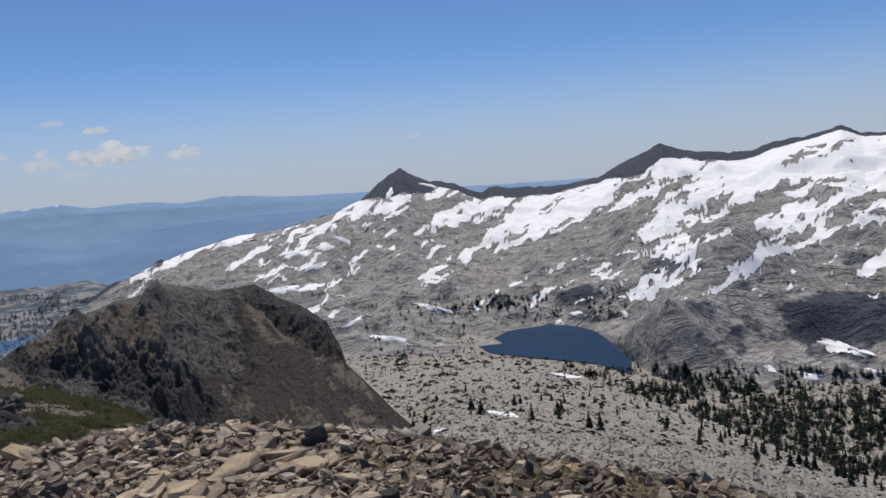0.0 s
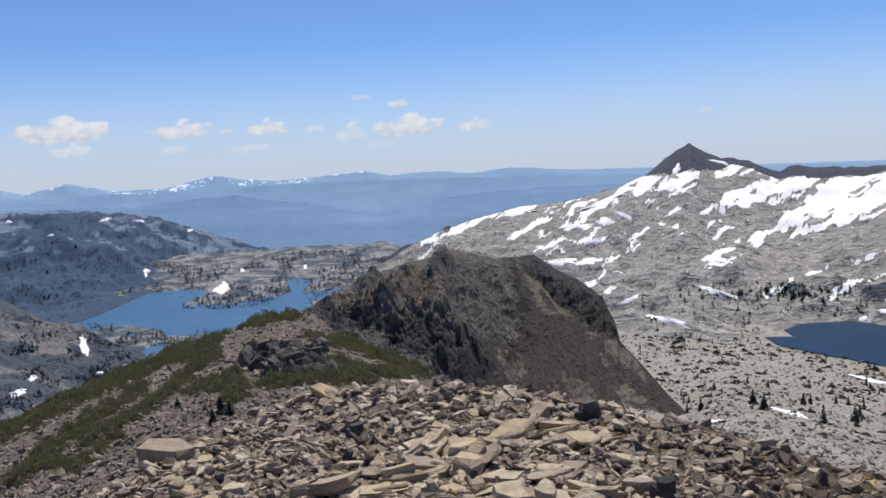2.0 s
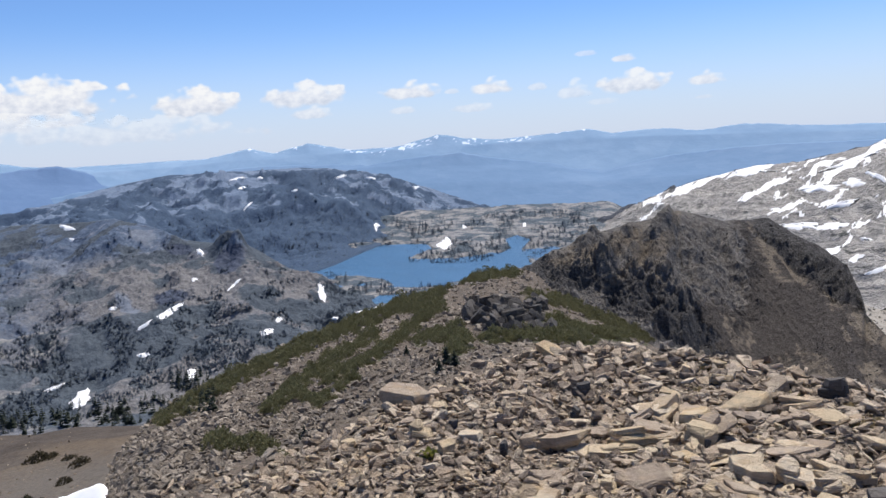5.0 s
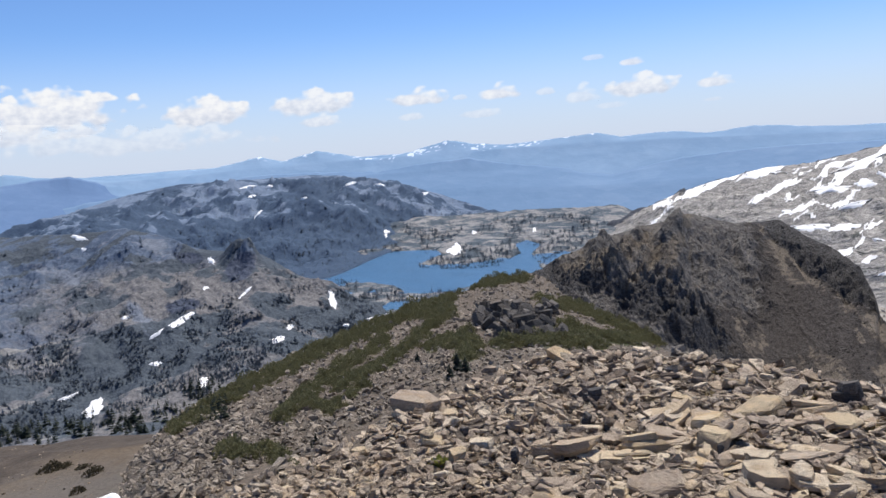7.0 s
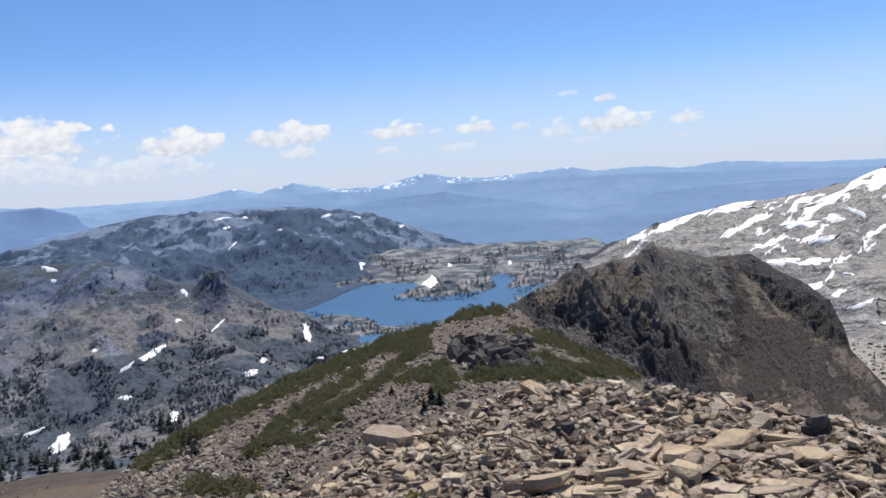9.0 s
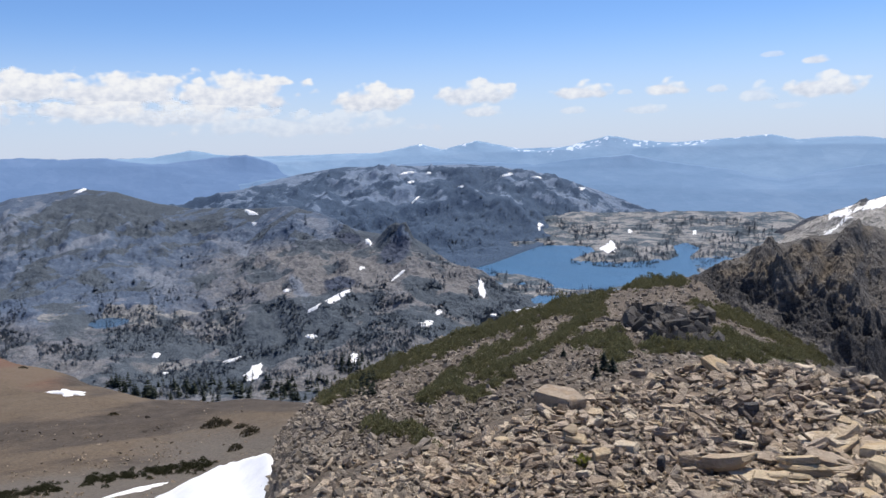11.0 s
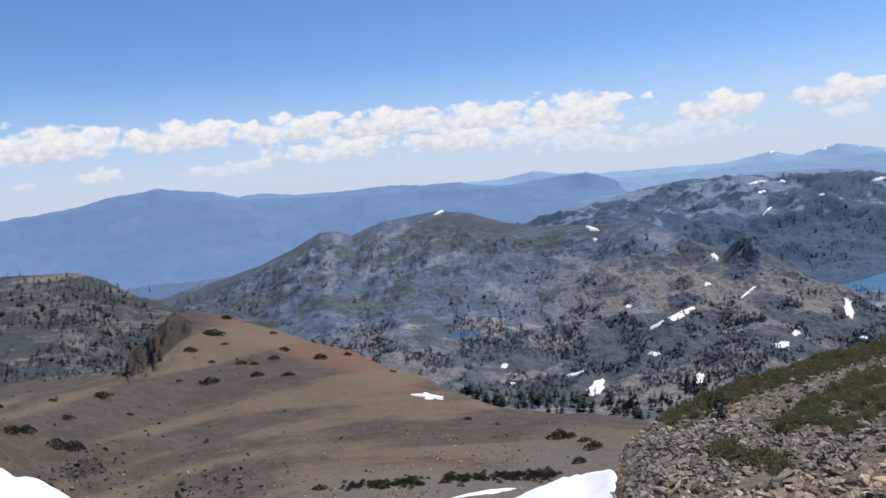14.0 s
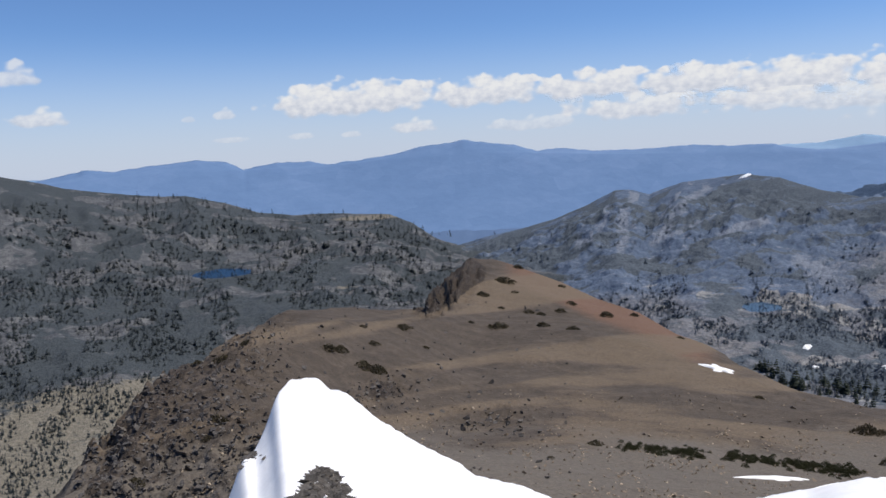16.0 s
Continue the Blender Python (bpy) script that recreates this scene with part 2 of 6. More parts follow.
def sheet(name, mat, bearings, rings, relief, covers=(), kind="structure", label="", category="", pond=None):
    """A landform. rings: (distance, height, rows to the next ring), each a function of the bearing. relief(x, y, s, az, r): added height."""
    az = np.asarray(bearings)
    rr, zz, ss = [], [], []
    total = len(rings) - 1
    dist = [curve(r)(az) for r, z, n in rings]
    high = [curve(z)(az) for r, z, n in rings]
    for k in range(total):
        n = rings[k][2]
        last = k == total - 1
        for i in range(n + (1 if last else 0)):
            f = i / n
            r = dist[k] * (dist[k + 1] / dist[k]) ** f
            e0, e1 = (high[k] - EYE) / dist[k], (high[k + 1] - EYE) / dist[k + 1]
            rr.append(r)
            zz.append(EYE + r * (e0 + (e1 - e0) * f) if dist[k].max() > 0.5 else high[k] + (high[k + 1] - high[k]) * f)
            ss.append(np.full_like(az, k + f))
    R, Z, S = np.array(rr), np.array(zz), np.array(ss)
    A = np.broadcast_to(az, R.shape)
    X, Y = flat_xy(A, R)
    base_el["E"] = np.degrees(np.arctan2(Z - EYE, R))
    Z = Z + relief(X, Y, S, A, R)
    if pond:
        pa, pr, wa, wr, pz = pond
        q = np.sqrt(((A - pa) / wa) ** 2 + ((R - pr) / wr) ** 2) + (fbm(X / 40, Y / 40, 3, 5) - 0.5) * 0.4
        Z = Z + (pz - 2.5 * smooth(1.15, 0.9, q) + 1.0 - Z) * smooth(1.9, 1.15, q)
    rows, cols = R.shape
    idx = np.arange(rows * cols).reshape(rows, cols)
    quads = np.stack([idx[:-1, :-1], idx[1:, :-1], idx[1:, 1:], idx[:-1, 1:]], -1).reshape(-1, 4)
    me = bpy.data.meshes.new(name)
    me.vertices.add(rows * cols)
    me.vertices.foreach_set("co", np.stack([X, Y, Z], -1).astype(np.float32).ravel())
    me.loops.add(quads.size)
    me.loops.foreach_set("vertex_index", quads[:, ::-1].astype(np.int32).ravel())
    me.polygons.add(len(quads))
    me.polygons.foreach_set("loop_start", np.arange(0, quads.size, 4, dtype=np.int32))
    me.polygons.foreach_set("use_smooth", np.ones(len(quads), dtype=bool))
    me.update(calc_edges=True)
    E = np.degrees(np.arctan2(Z - EYE, R))
    for cname, fn in covers:
        at = me.attributes.new(cname, "FLOAT", "POINT")
        at.data.foreach_set("value", np.clip(fn(X, Y, S, A, E), 0, 1).astype(np.float32).ravel())
    me.materials.append(mat)
    ob = tagged(new(name, me), label, category, kind=kind)
    SHEETS.append((name, az, R, Z))
    return ob


def by_angle(r, el):
    """The height that is seen at the elevation el from the summit at distance r."""
    r, el = curve(r), curve(el)
    return lambda az: EYE + r(az) * np.tan(np.radians(el(az)))


def meet(az, el):
    """Where the line of sight at this bearing and elevation first meets the land: (x, y, z), distance, sheet."""
    best = None
    t = math.tan(radians(el))
    for name, grid, R, Z in SHEETS:
        if not grid[0] < az < grid[-1]:
            continue
        c = int(np.searchsorted(grid, az)) - 1
        f = (az - grid[c]) / (grid[c + 1] - grid[c])
        r = R[:, c] * (1 - f) + R[:, c + 1] * f
        e = (Z[:, c] * (1 - f) + Z[:, c + 1] * f - EYE) / r - t
        up = np.nonzero((e[:-1] < 0) & (e[1:] >= 0))[0]
        if len(up):
            k = up[0]
            d = r[k] + (r[k + 1] - r[k]) * (-e[k] / (e[k + 1] - e[k]))
            if best is None or d < best[1]:
                x, y = flat_xy(az, d)
                best = ((float(x), float(y), EYE + d * t), float(d), name)
    return best


def height(x, y):
    """The land's height at a place."""
    az, d = math.degrees(math.atan2(-x, y)), math.hypot(x, y)
    top = -1e9
    for name, grid, R, Z in SHEETS:
        if not grid[0] < az < grid[-1]:
            continue
        c = int(np.searchsorted(grid, az)) - 1
        f = (az - grid[c]) / (grid[c + 1] - grid[c])
        r = R[:, c] * (1 - f) + R[:, c + 1] * f
        if r[0] <= d <= r[-1]:
            top = max(top, float(np.interp(d, r, Z[:, c] * (1 - f) + Z[:, c + 1] * f)))
    return top


# the summit, its shoulder, the right-hand talus slope, the valleys: one sheet to the horizon
edge_r = soft([(-180, 3.5), (-60, 5), (-29, 7), (-20, 7.5), (-12, 8), (-4, 9), (4, 10.5), (12, 12), (20, 13), (30, 14), (34, 12), (40, 10), (45, 8.5), (50, 7), (58, 6), (62, 5), (70, 4.2), (90, 3.6), (180, 3.5)])
edge_e = curve([(-180, -36), (-60, -30), (-29, -23.8), (-20, -22.3), (-12, -21.2), (-4, -19.8), (4, -18.2), (12, -16.7), (20, -15.6), (30, -15.2), (34, -16.3), (40, -18.2), (45, -19.9), (50, -21.4), (58, -22.2), (62, -24.5), (70, -30), (90, -35), (180, -36)])
dip_r = lambda az: np.where(az < 61, edge_r(az) * 1.5, 9.0)
dip_e = lambda az: edge_e(az) - 1.6 - 2 * smooth(60, 66, az)
crest_r = soft([(-180, 70), (-60, 90), (-29, 125), (-20, 220), (-12, 350), (-6, 600), (0, 700), (8.5, 600), (11, 115), (20, 112), (28, 118), (35, 80), (45, 60), (55, 48), (61, 38), (66, 45), (125, 60), (180, 70)])
crest_e = curve([(-180, -26), (-60, -25), (-29, -21.4), (-25, -19.9), (-21.4, -18.9), (-17.8, -17.6), (-12.1, -15.7), (-6.2, -13.6), (0, -12.7), (8.5, -12.4), (10.5, -18.2), (14, -18.4), (18, -17), (20.5, -15.7), (23.3, -13.8), (26, -12.5), (28.3, -11.0), (29.3, -9.95), (30.4, -9.45), (32.9, -9.7), (35.4, -10.5), (38.7, -11.2), (42.9, -12.35), (47.8, -13.7), (51, -14.9), (55, -16.3), (57.5, -17.5), (60, -19.4), (61, -21.3), (62.5, -24), (70, -27), (125, -27), (180, -26)])
mid_r = lambda az: np.sqrt(dip_r(az) * crest_r(az))
mid_e = lambda az: np.where(az < 61, edge_e(az) * 0.55 + crest_e(az) * 0.45 + 0.2 - 2.6 * smooth(0, 4, az) * (1 - smooth(14, 20, az)), crest_e(az) - 1.5)
floor_z = curve([(-180, -190.5), (5, -190.5), (22, -250), (46, -250), (60, -222), (180, -222)])
floor_r = lambda az: np.maximum(np.minimum(crest_r(az) * 1.35 + 60, crest_r(az) + 60), 470)


def floor_step(f):
    return lambda az: floor_r(az) * (1100 / floor_r(az)) ** f


def ground_relief(X, Y, S, A, R):
    near = (fbm(X * 0.9, Y * 0.9, 4, 3) - 0.5) * 0.35 * smooth(1.5, 4, R) * (1 - smooth(14, 40, R))
    mid = (ridged(X / 14, Y / 14, 5, 9) - 0.45) * 2.2 * smooth(14, 60, R) * (1 - smooth(0.55, 1.0, S - 3) * 0.8)
    far = (fbm(X / 90, Y / 90, 5, 5) - 0.5) * 26 * smooth(350, 700, R) * (1 - smooth(-20, -16, A) * (1 - smooth(-1.5, 0.5, A)))
    return near + mid * np.clip(R / 90, 0.15, 2.0) + far


# dwarf pine belts: (bearing, elevation) line, half width, half height
BELTS = [([(56.8, -17.7), (53, -16.2), (49, -14.85), (45.1, -13.55), (40.2, -12.05), (36.1, -10.85)], 0.62, 0.52), ([(49.8, -18.1), (47, -16.5), (44.3, -14.9), (41.3, -13.65)], 0.5, 0.42), ([(45.4, -16.45), (41.3, -15.1), (37.8, -12.75), (36.4, -12.1)], 0.36, 0.34),
         ([(38.4, -14.3), (35.3, -13.7), (35.0, -14.7)], 0.45, 0.42)]
BELTS_LOW = [([(54, -19.3), (52.7, -20.2), (51, -20.1), (49.8, -21)], 0.35, 0.35), ([(47.8, -16.9), (46.2, -18), (43.2, -16.4)], 0.3, 0.3), ([(34.6, -10.3), (32.5, -9.95), (30.7, -9.9)], 0.4, 0.25),
         ([(30.1, -11.5), (27.3, -12.1), (24.5, -13.3), (21.7, -14.7)], 0.5, 0.4), ([(33.5, -14.3), (31.4, -14.3), (28.1, -14.5), (25.7, -14.7)], 0.5, 0.42), ([(28.9, -13.3), (26.5, -14), (23.3, -14.6)], 0.5, 0.35), ([(36.4, -14.2), (34.8, -14.7), (36, -15.4)], 0.4, 0.4), ([(38.8, -12.1), (36.3, -11.8)], 0.3, 0.25)]


def shrub_belt(X, Y, S, A, E):
    """Dwarf pine in slanting belts on the shoulder."""
    best = np.zeros_like(A)
    for line, half, tight in BELTS + BELTS_LOW:
        for (a0, e0), (a1, e1) in zip(line, line[1:]):
            t = np.clip(((A - a0) * (a1 - a0) + (E - e0) * (e1 - e0)) / ((a1 - a0) ** 2 + (e1 - e0) ** 2), 0, 1)
            d = np.hypot((A - a0 - t * (a1 - a0)) / half, (E - e0 - t * (e1 - e0)) / tight)
            best = np.maximum(best, smooth(1.7, 0.3, d))
    return best * (S > 2.3) * (S < 4.1)


fine_az = np.concatenate([np.arange(-178, -40, 3.0), np.arange(-40, 128, 0.2), np.arange(128, 182.1, 3.0)])
fine_az[0], fine_az[-1] = -180, 180
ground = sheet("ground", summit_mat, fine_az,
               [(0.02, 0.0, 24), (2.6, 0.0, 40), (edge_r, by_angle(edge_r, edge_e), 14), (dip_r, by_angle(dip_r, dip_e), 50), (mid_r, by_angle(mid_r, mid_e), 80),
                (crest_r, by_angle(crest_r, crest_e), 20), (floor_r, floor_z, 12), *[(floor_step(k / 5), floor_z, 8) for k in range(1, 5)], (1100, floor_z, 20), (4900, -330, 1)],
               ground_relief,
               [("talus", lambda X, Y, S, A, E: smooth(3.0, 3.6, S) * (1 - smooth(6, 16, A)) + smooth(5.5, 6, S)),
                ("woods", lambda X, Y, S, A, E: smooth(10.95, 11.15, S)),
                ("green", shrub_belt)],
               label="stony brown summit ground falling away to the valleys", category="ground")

# granite massif with its snowfields
massif_sky = curve([(-60, 1.5), (-45, 2.2), (-36, 1.2), (-29, 0.9), (-28.1, 0.88), (-26.8, 1.49), (-24.9, 0.99), (-22.8, 0.8), (-21.8, 0.37), (-20, 0.28), (-18.2, 0.43), (-16.8, 0.74), (-15.6, 1.25), (-14.3, 0.66), (-12.9, 0.06), (-11.3, -0.81), (-8.2, -1.18), (-5.4, -1.1), (-3.8, -0.87), (-3, -1.25), (-2.1, -0.9), (-1, -0.42), (0, -0.19), (0.6, -0.22), (1.8, 0.35), (2.6, 0.93), (3.4, 0.54), (4.4, -0.18), (5.5, -1.07), (7.6, -1.95), (11.2, -2.74), (14.3, -2.95), (17.8, -3.75), (20.5, -4.6), (22.7, -5.6), (26, -7.5)])
massif_foot = soft([(-60, -15), (-29, -15.2), (-20, -15.6), (-16, -15.2), (-13.4, -14.3), (-12.2, -12.6), (-10.6, -11.5), (-8, -11.1), (-4, -11.3), (-2, -12.2), (7, -12.5), (15, -11.5), (20, -9.5), (26, -9)])
foot_r = lambda az: 193.0 / np.tan(np.radians(-massif_foot(az)))
top_r = soft([(-60, 1900), (-29, 2100), (-15, 2450), (-5, 2900), (2.6, 3000), (10, 2900), (18, 2600), (26, 2200)])


def massif_ring(g, f):
    r = lambda az: foot_r(az) * (top_r(az) / foot_r(az)) ** g
    return r, by_angle(r, lambda az: massif_foot(az) + (massif_sky(az) - massif_foot(az)) * f)


def massif_relief(X, Y, S, A, R):
    u, v = (X * 0.8 - Y * 0.6), (Y * 0.8 + X * 0.6)
    big = (ridged(u / 420, v / 260, 4, 21) - 0.45) * 60
    slabs = (ridged(u / 90, v / 45, 5, 41, 0.62) - 0.45) * 19
    fade = smooth(1.0, 2.4, S) * (1 - 0.93 * smooth(5.2, 6.0, S) * (S < 6.3))
    E = base_el["E"]
    buttress = 60 * np.exp(-((A + 18 + (E + 11) * 0.9) / 3.4) ** 2) * smooth(-15.4, -13, E) * (1 - smooth(-8, -5, E))
    cirque = -22 * np.exp(-((A + 27.5) / 3.6) ** 2 - ((E + 12.2) / 1.2) ** 2) - 8 * np.exp(-((A + 9) / 3.0) ** 2 - ((E + 9.6) / 0.9) ** 2)
    jag = (ridged(A * 1.3, A * 0 + 3, 4, 17) - 0.5) * 9 * smooth(5.6, 6.0, S) * (S < 6.3)
    return (big * 1.15 + slabs) * fade + buttress + cirque + jag


massif_rim = curve([(-45, 0.3), (-24.8, 0.3), (-22.6, 0.5), (-20, 0.6), (-17.3, 0.55), (-15.5, 1.1), (-13.7, 1.4), (-11.8, 0.4), (-10, 0.35), (-8, 0.6), (-4.5, 0.7), (-1.7, 0.45), (0, 0.5), (1.5, 1.1), (2.6, 1.8), (3.5, 1.6), (5, 0.5), (5.7, 0.02), (25, 0.02)])


def massif_snow(X, Y, S, A, E):
    below = massif_sky(A) - E
    u, v = A * 0.9 - E * 0.45, E * 1.0 + A * 0.46
    warp = (fbm(A * 0.7, E * 0.9, 4, 71) - 0.5) * 1.3
    v = v + warp
    streak = 0.55 * fbm(u * 0.26 + 4, v * 1.15, 4, 61, 0.55) + 0.45 * fbm(u * 0.95, v * 3.4, 5, 67, 0.62)
    line = np.interp(A, [-45, -22, -12, -4, 3, 8, 14, 24], [7.5, 6.4, 4.6, 3.8, 3.6, 4.2, 3.6, 2.0])
    level = np.interp(below / line, [0, 0.15, 0.35, 0.65, 1.0, 1.5], [0.40, 0.425, 0.48, 0.515, 0.553, 0.61])
    level = level + 0.075 * smooth(4, 9, A) + 0.05 * smooth(4, 8, A) * smooth(1.6, 0.5, below)
    rim = massif_rim(A) * (0.85 + 0.3 * fbm(A * 2, E * 1.5, 3, 5))
    return 0.5 + (streak - level) * 11.0 - 4.0 * smooth(1.05, 0.92, below / np.maximum(rim, 0.01)) - 3.0 * smooth(-9.3, -10.3, E)


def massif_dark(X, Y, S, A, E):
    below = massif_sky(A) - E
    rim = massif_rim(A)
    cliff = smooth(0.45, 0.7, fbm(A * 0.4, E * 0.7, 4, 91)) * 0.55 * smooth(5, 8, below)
    # rim is dark rock; this one paints shade onto two cirque faces
    wall_shade = np.exp(-((A + 27.5) / 4.6) ** 2 - ((E + 10.9) / 1.6) ** 2) * 1.7 + np.exp(-((A + 9.5) / 2.2) ** 2 - ((E + 9.0) / 1.0) ** 2) * 0.9
    wall_shade = wall_shade * (0.25 + 1.3 * fbm(A * 0.9 + E * 1.3, E * 1.5 - A * 0.4, 5, 97, 0.6))
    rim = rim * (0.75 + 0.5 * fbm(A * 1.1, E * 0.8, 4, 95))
    return np.maximum(smooth(1.15, 0.85, below / np.maximum(rim, 0.01)), np.maximum(cliff, wall_shade))


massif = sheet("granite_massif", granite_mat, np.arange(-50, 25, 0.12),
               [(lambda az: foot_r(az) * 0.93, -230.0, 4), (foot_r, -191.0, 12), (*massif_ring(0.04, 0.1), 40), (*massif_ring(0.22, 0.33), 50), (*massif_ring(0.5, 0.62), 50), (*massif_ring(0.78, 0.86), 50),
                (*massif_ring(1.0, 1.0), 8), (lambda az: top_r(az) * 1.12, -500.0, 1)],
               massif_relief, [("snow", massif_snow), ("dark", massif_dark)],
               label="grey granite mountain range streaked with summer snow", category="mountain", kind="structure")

# granite flats round the big lake
LAKE_SHORE = [(45.4, -8.55), (44.6, -8.2), (42.6, -7.8), (40.6, -7.33), (38.6, -7.36), (37.0, -7.5), (36.5, -7.9), (38.5, -8.35), (38.2, -8.75), (35.8, -9.0), (32.5, -8.95), (32.0, -8.5), (30.8, -8.1), (31.3, -7.35),
              (30.4, -7.1), (29.5, -7.5), (30.3, -8.1), (29.9, -8.7), (29.6, -9.3), (30.4, -9.6), (32.5, -9.6), (34.9, -10.15), (36.6, -10.5), (39.0, -10.3), (40.6, -9.66), (42.6, -9.2), (44.6, -8.8)]
POOL_SHORE = [(42.0, -11.45), (41.4, -11.2), (40.6, -10.97), (39.0, -11.0), (38.4, -11.25), (39.8, -11.55)]
LAKE_Z = -234.0


def inside_of(A, E, shore):
    """Degrees inside a closed shore line; below nought outside it."""
    near, odd = np.full_like(A, 9.0), np.zeros(A.shape, dtype=bool)
    for (a0, e0), (a1, e1) in zip(shore, shore[1:] + shore[:1]):
        t = np.clip(((A - a0) * (a1 - a0) + (E - e0) * (e1 - e0)) / ((a1 - a0) ** 2 + (e1 - e0) ** 2), 0, 1)
        near = np.minimum(near, np.hypot(A - a0 - t * (a1 - a0), E - e0 - t * (e1 - e0)))
        if e0 != e1:
            odd ^= ((e0 > E) != (e1 > E)) & (A < (a1 - a0) * (E - e0) / (e1 - e0) + a0)
    return np.where(odd, near, -near)


def in_lake(A, E):
    return np.clip(np.maximum(inside_of(A, E, LAKE_SHORE), inside_of(A, E, POOL_SHORE)) / 0.12, -1, 1)


def flats_relief(X, Y, S, A, R):
    E = np.degrees(np.arctan2(LAKE_Z - EYE, R))
    inside = in_lake(A, E) + (fbm(X / 60, Y / 60, 4, 7) - 0.5) * 1.4
    lumps = ridged(X / 130, Y / 130, 5, 15) * 7 + fbm(X / 30, Y / 30, 3, 19) * 4 + 34 * smooth(-7.2, -5.6, E) * fbm(X / 260, Y / 260, 4, 29) + 6 * np.exp(-((A - 35) / 2.4) ** 2 - ((E + 8.0) / 0.5) ** 2)
    edge = smooth(22, 24, A) * (1 - smooth(45, 48, A))
    return np.where(inside > 0, -4.0 * smooth(0, 0.4, inside), 1.0 + lumps * smooth(0, -0.8, inside)) * edge + (1 - edge) * -6


flats = sheet("granite_flats", flats_mat, np.arange(19, 50, 0.11),
              [(1060.0, LAKE_Z - 14, 6), (1110.0, LAKE_Z, 120), (1850.0, LAKE_Z, 50), (2400.0, LAKE_Z + 1, 4), (2600.0, LAKE_Z - 30, 1)], flats_relief,
              [("trees", lambda X, Y, S, A, E: fbm(X / 32, Y / 32, 4, 33) * 1.25 - 0.12 + 0.25 * smooth(36, 44, A) * smooth(-6.8, -6.2, E))],
              label="pale granite flats with scattered trees round a lake", category="rock flats")

# forested hill behind the lake
fh_sky = curve([(27, -7.3), (30, -6.85), (31.5, -5.9), (33.1, -4.85), (35.9, -3.7), (38.3, -2.85), (41.5, -2.05), (43.5, -1.65), (46.9, -1.5), (50.8, -1.48), (54.3, -1.52), (57.5, -1.85), (60.8, -2.66), (64.8, -3.6), (68, -4.6)])
fh_foot_r = soft([(27, 2450), (34, 2300), (38, 2000), (41, 1780), (44.5, 1500), (48, 1500), (68, 1800)])
fh_mid = lambda az: fh_foot_r(az) ** 0.5 * 3000 ** 0.5
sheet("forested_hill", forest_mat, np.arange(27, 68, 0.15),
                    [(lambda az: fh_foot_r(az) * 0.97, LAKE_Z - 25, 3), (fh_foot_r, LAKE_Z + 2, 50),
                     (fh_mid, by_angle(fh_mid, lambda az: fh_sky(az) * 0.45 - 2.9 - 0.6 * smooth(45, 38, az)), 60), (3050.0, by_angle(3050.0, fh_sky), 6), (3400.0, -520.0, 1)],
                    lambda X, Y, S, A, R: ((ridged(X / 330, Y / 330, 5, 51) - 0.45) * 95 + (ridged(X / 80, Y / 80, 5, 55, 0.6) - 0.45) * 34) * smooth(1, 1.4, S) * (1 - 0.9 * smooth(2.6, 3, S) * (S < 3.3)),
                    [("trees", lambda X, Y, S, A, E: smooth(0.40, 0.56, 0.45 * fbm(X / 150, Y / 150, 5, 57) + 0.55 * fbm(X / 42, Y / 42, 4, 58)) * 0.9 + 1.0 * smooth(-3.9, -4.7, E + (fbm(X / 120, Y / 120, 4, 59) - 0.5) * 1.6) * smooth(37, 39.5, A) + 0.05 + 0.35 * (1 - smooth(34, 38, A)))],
                    label="forested hill in haze-tinted colours with a few snow patches", category="hill")

# long rocky ridge with pinnacles
rg_sky = curve([(40, -12.5), (41.3, -11.4), (43.6, -10.25), (45.1, -9.3), (47, -8.5), (48.9, -7.1), (50, -6.45), (51, -6.5), (51.8, -6.3), (53.2, -6.0), (54.0, -5.75), (55, -5.2), (58, -4.1), (60.8, -4.15), (62.4, -4.08), (64.9, -3.95), (67.3, -3.4), (69.6, -2.6), (71.7, -2.25), (73.9, -2.5), (75.8, -2.75), (78, -3.5), (79.1, -3.15), (80.3, -3.15), (82.2, -4.1), (84.4, -5.0), (86.8, -5.6), (89.5, -6.1), (94, -7.2)])
rg_foot = curve([(40, -13), (47, -15.5), (52, -17), (58, -18), (62, -17.5), (68, -16.6), (72, -15.5), (78, -14), (85, -12.5), (94, -10)])
rg_foot_r = lambda az: 200.0 / np.tan(np.radians(-rg_foot(az)))
rg_top_r = soft([(40, 1000), (45, 1050), (51, 1150), (55, 1250), (62, 1550), (72, 1900), (80, 2000), (94, 2200)])


def rg_ring(g, f):
    r = lambda az: rg_foot_r(az) * (rg_top_r(az) / rg_foot_r(az)) ** g
    return r, by_angle(r, lambda az: rg_foot(az) + (rg_sky(az) - rg_foot(az)) * f)


def rg_trees(X, Y, A, E):
    wood = fbm(X / 150, Y / 150, 4, 87)
    return smooth(0.40, 0.60, 0.55 * wood + 0.45 * fbm(X / 38, Y / 38, 4, 89)) * 0.95 + 0.3 * smooth(-9.5, -12, E) - 0.5 * rg_scree(A, E) + 0.5 * smooth(82, 87, A) * smooth(-5, -8, E)


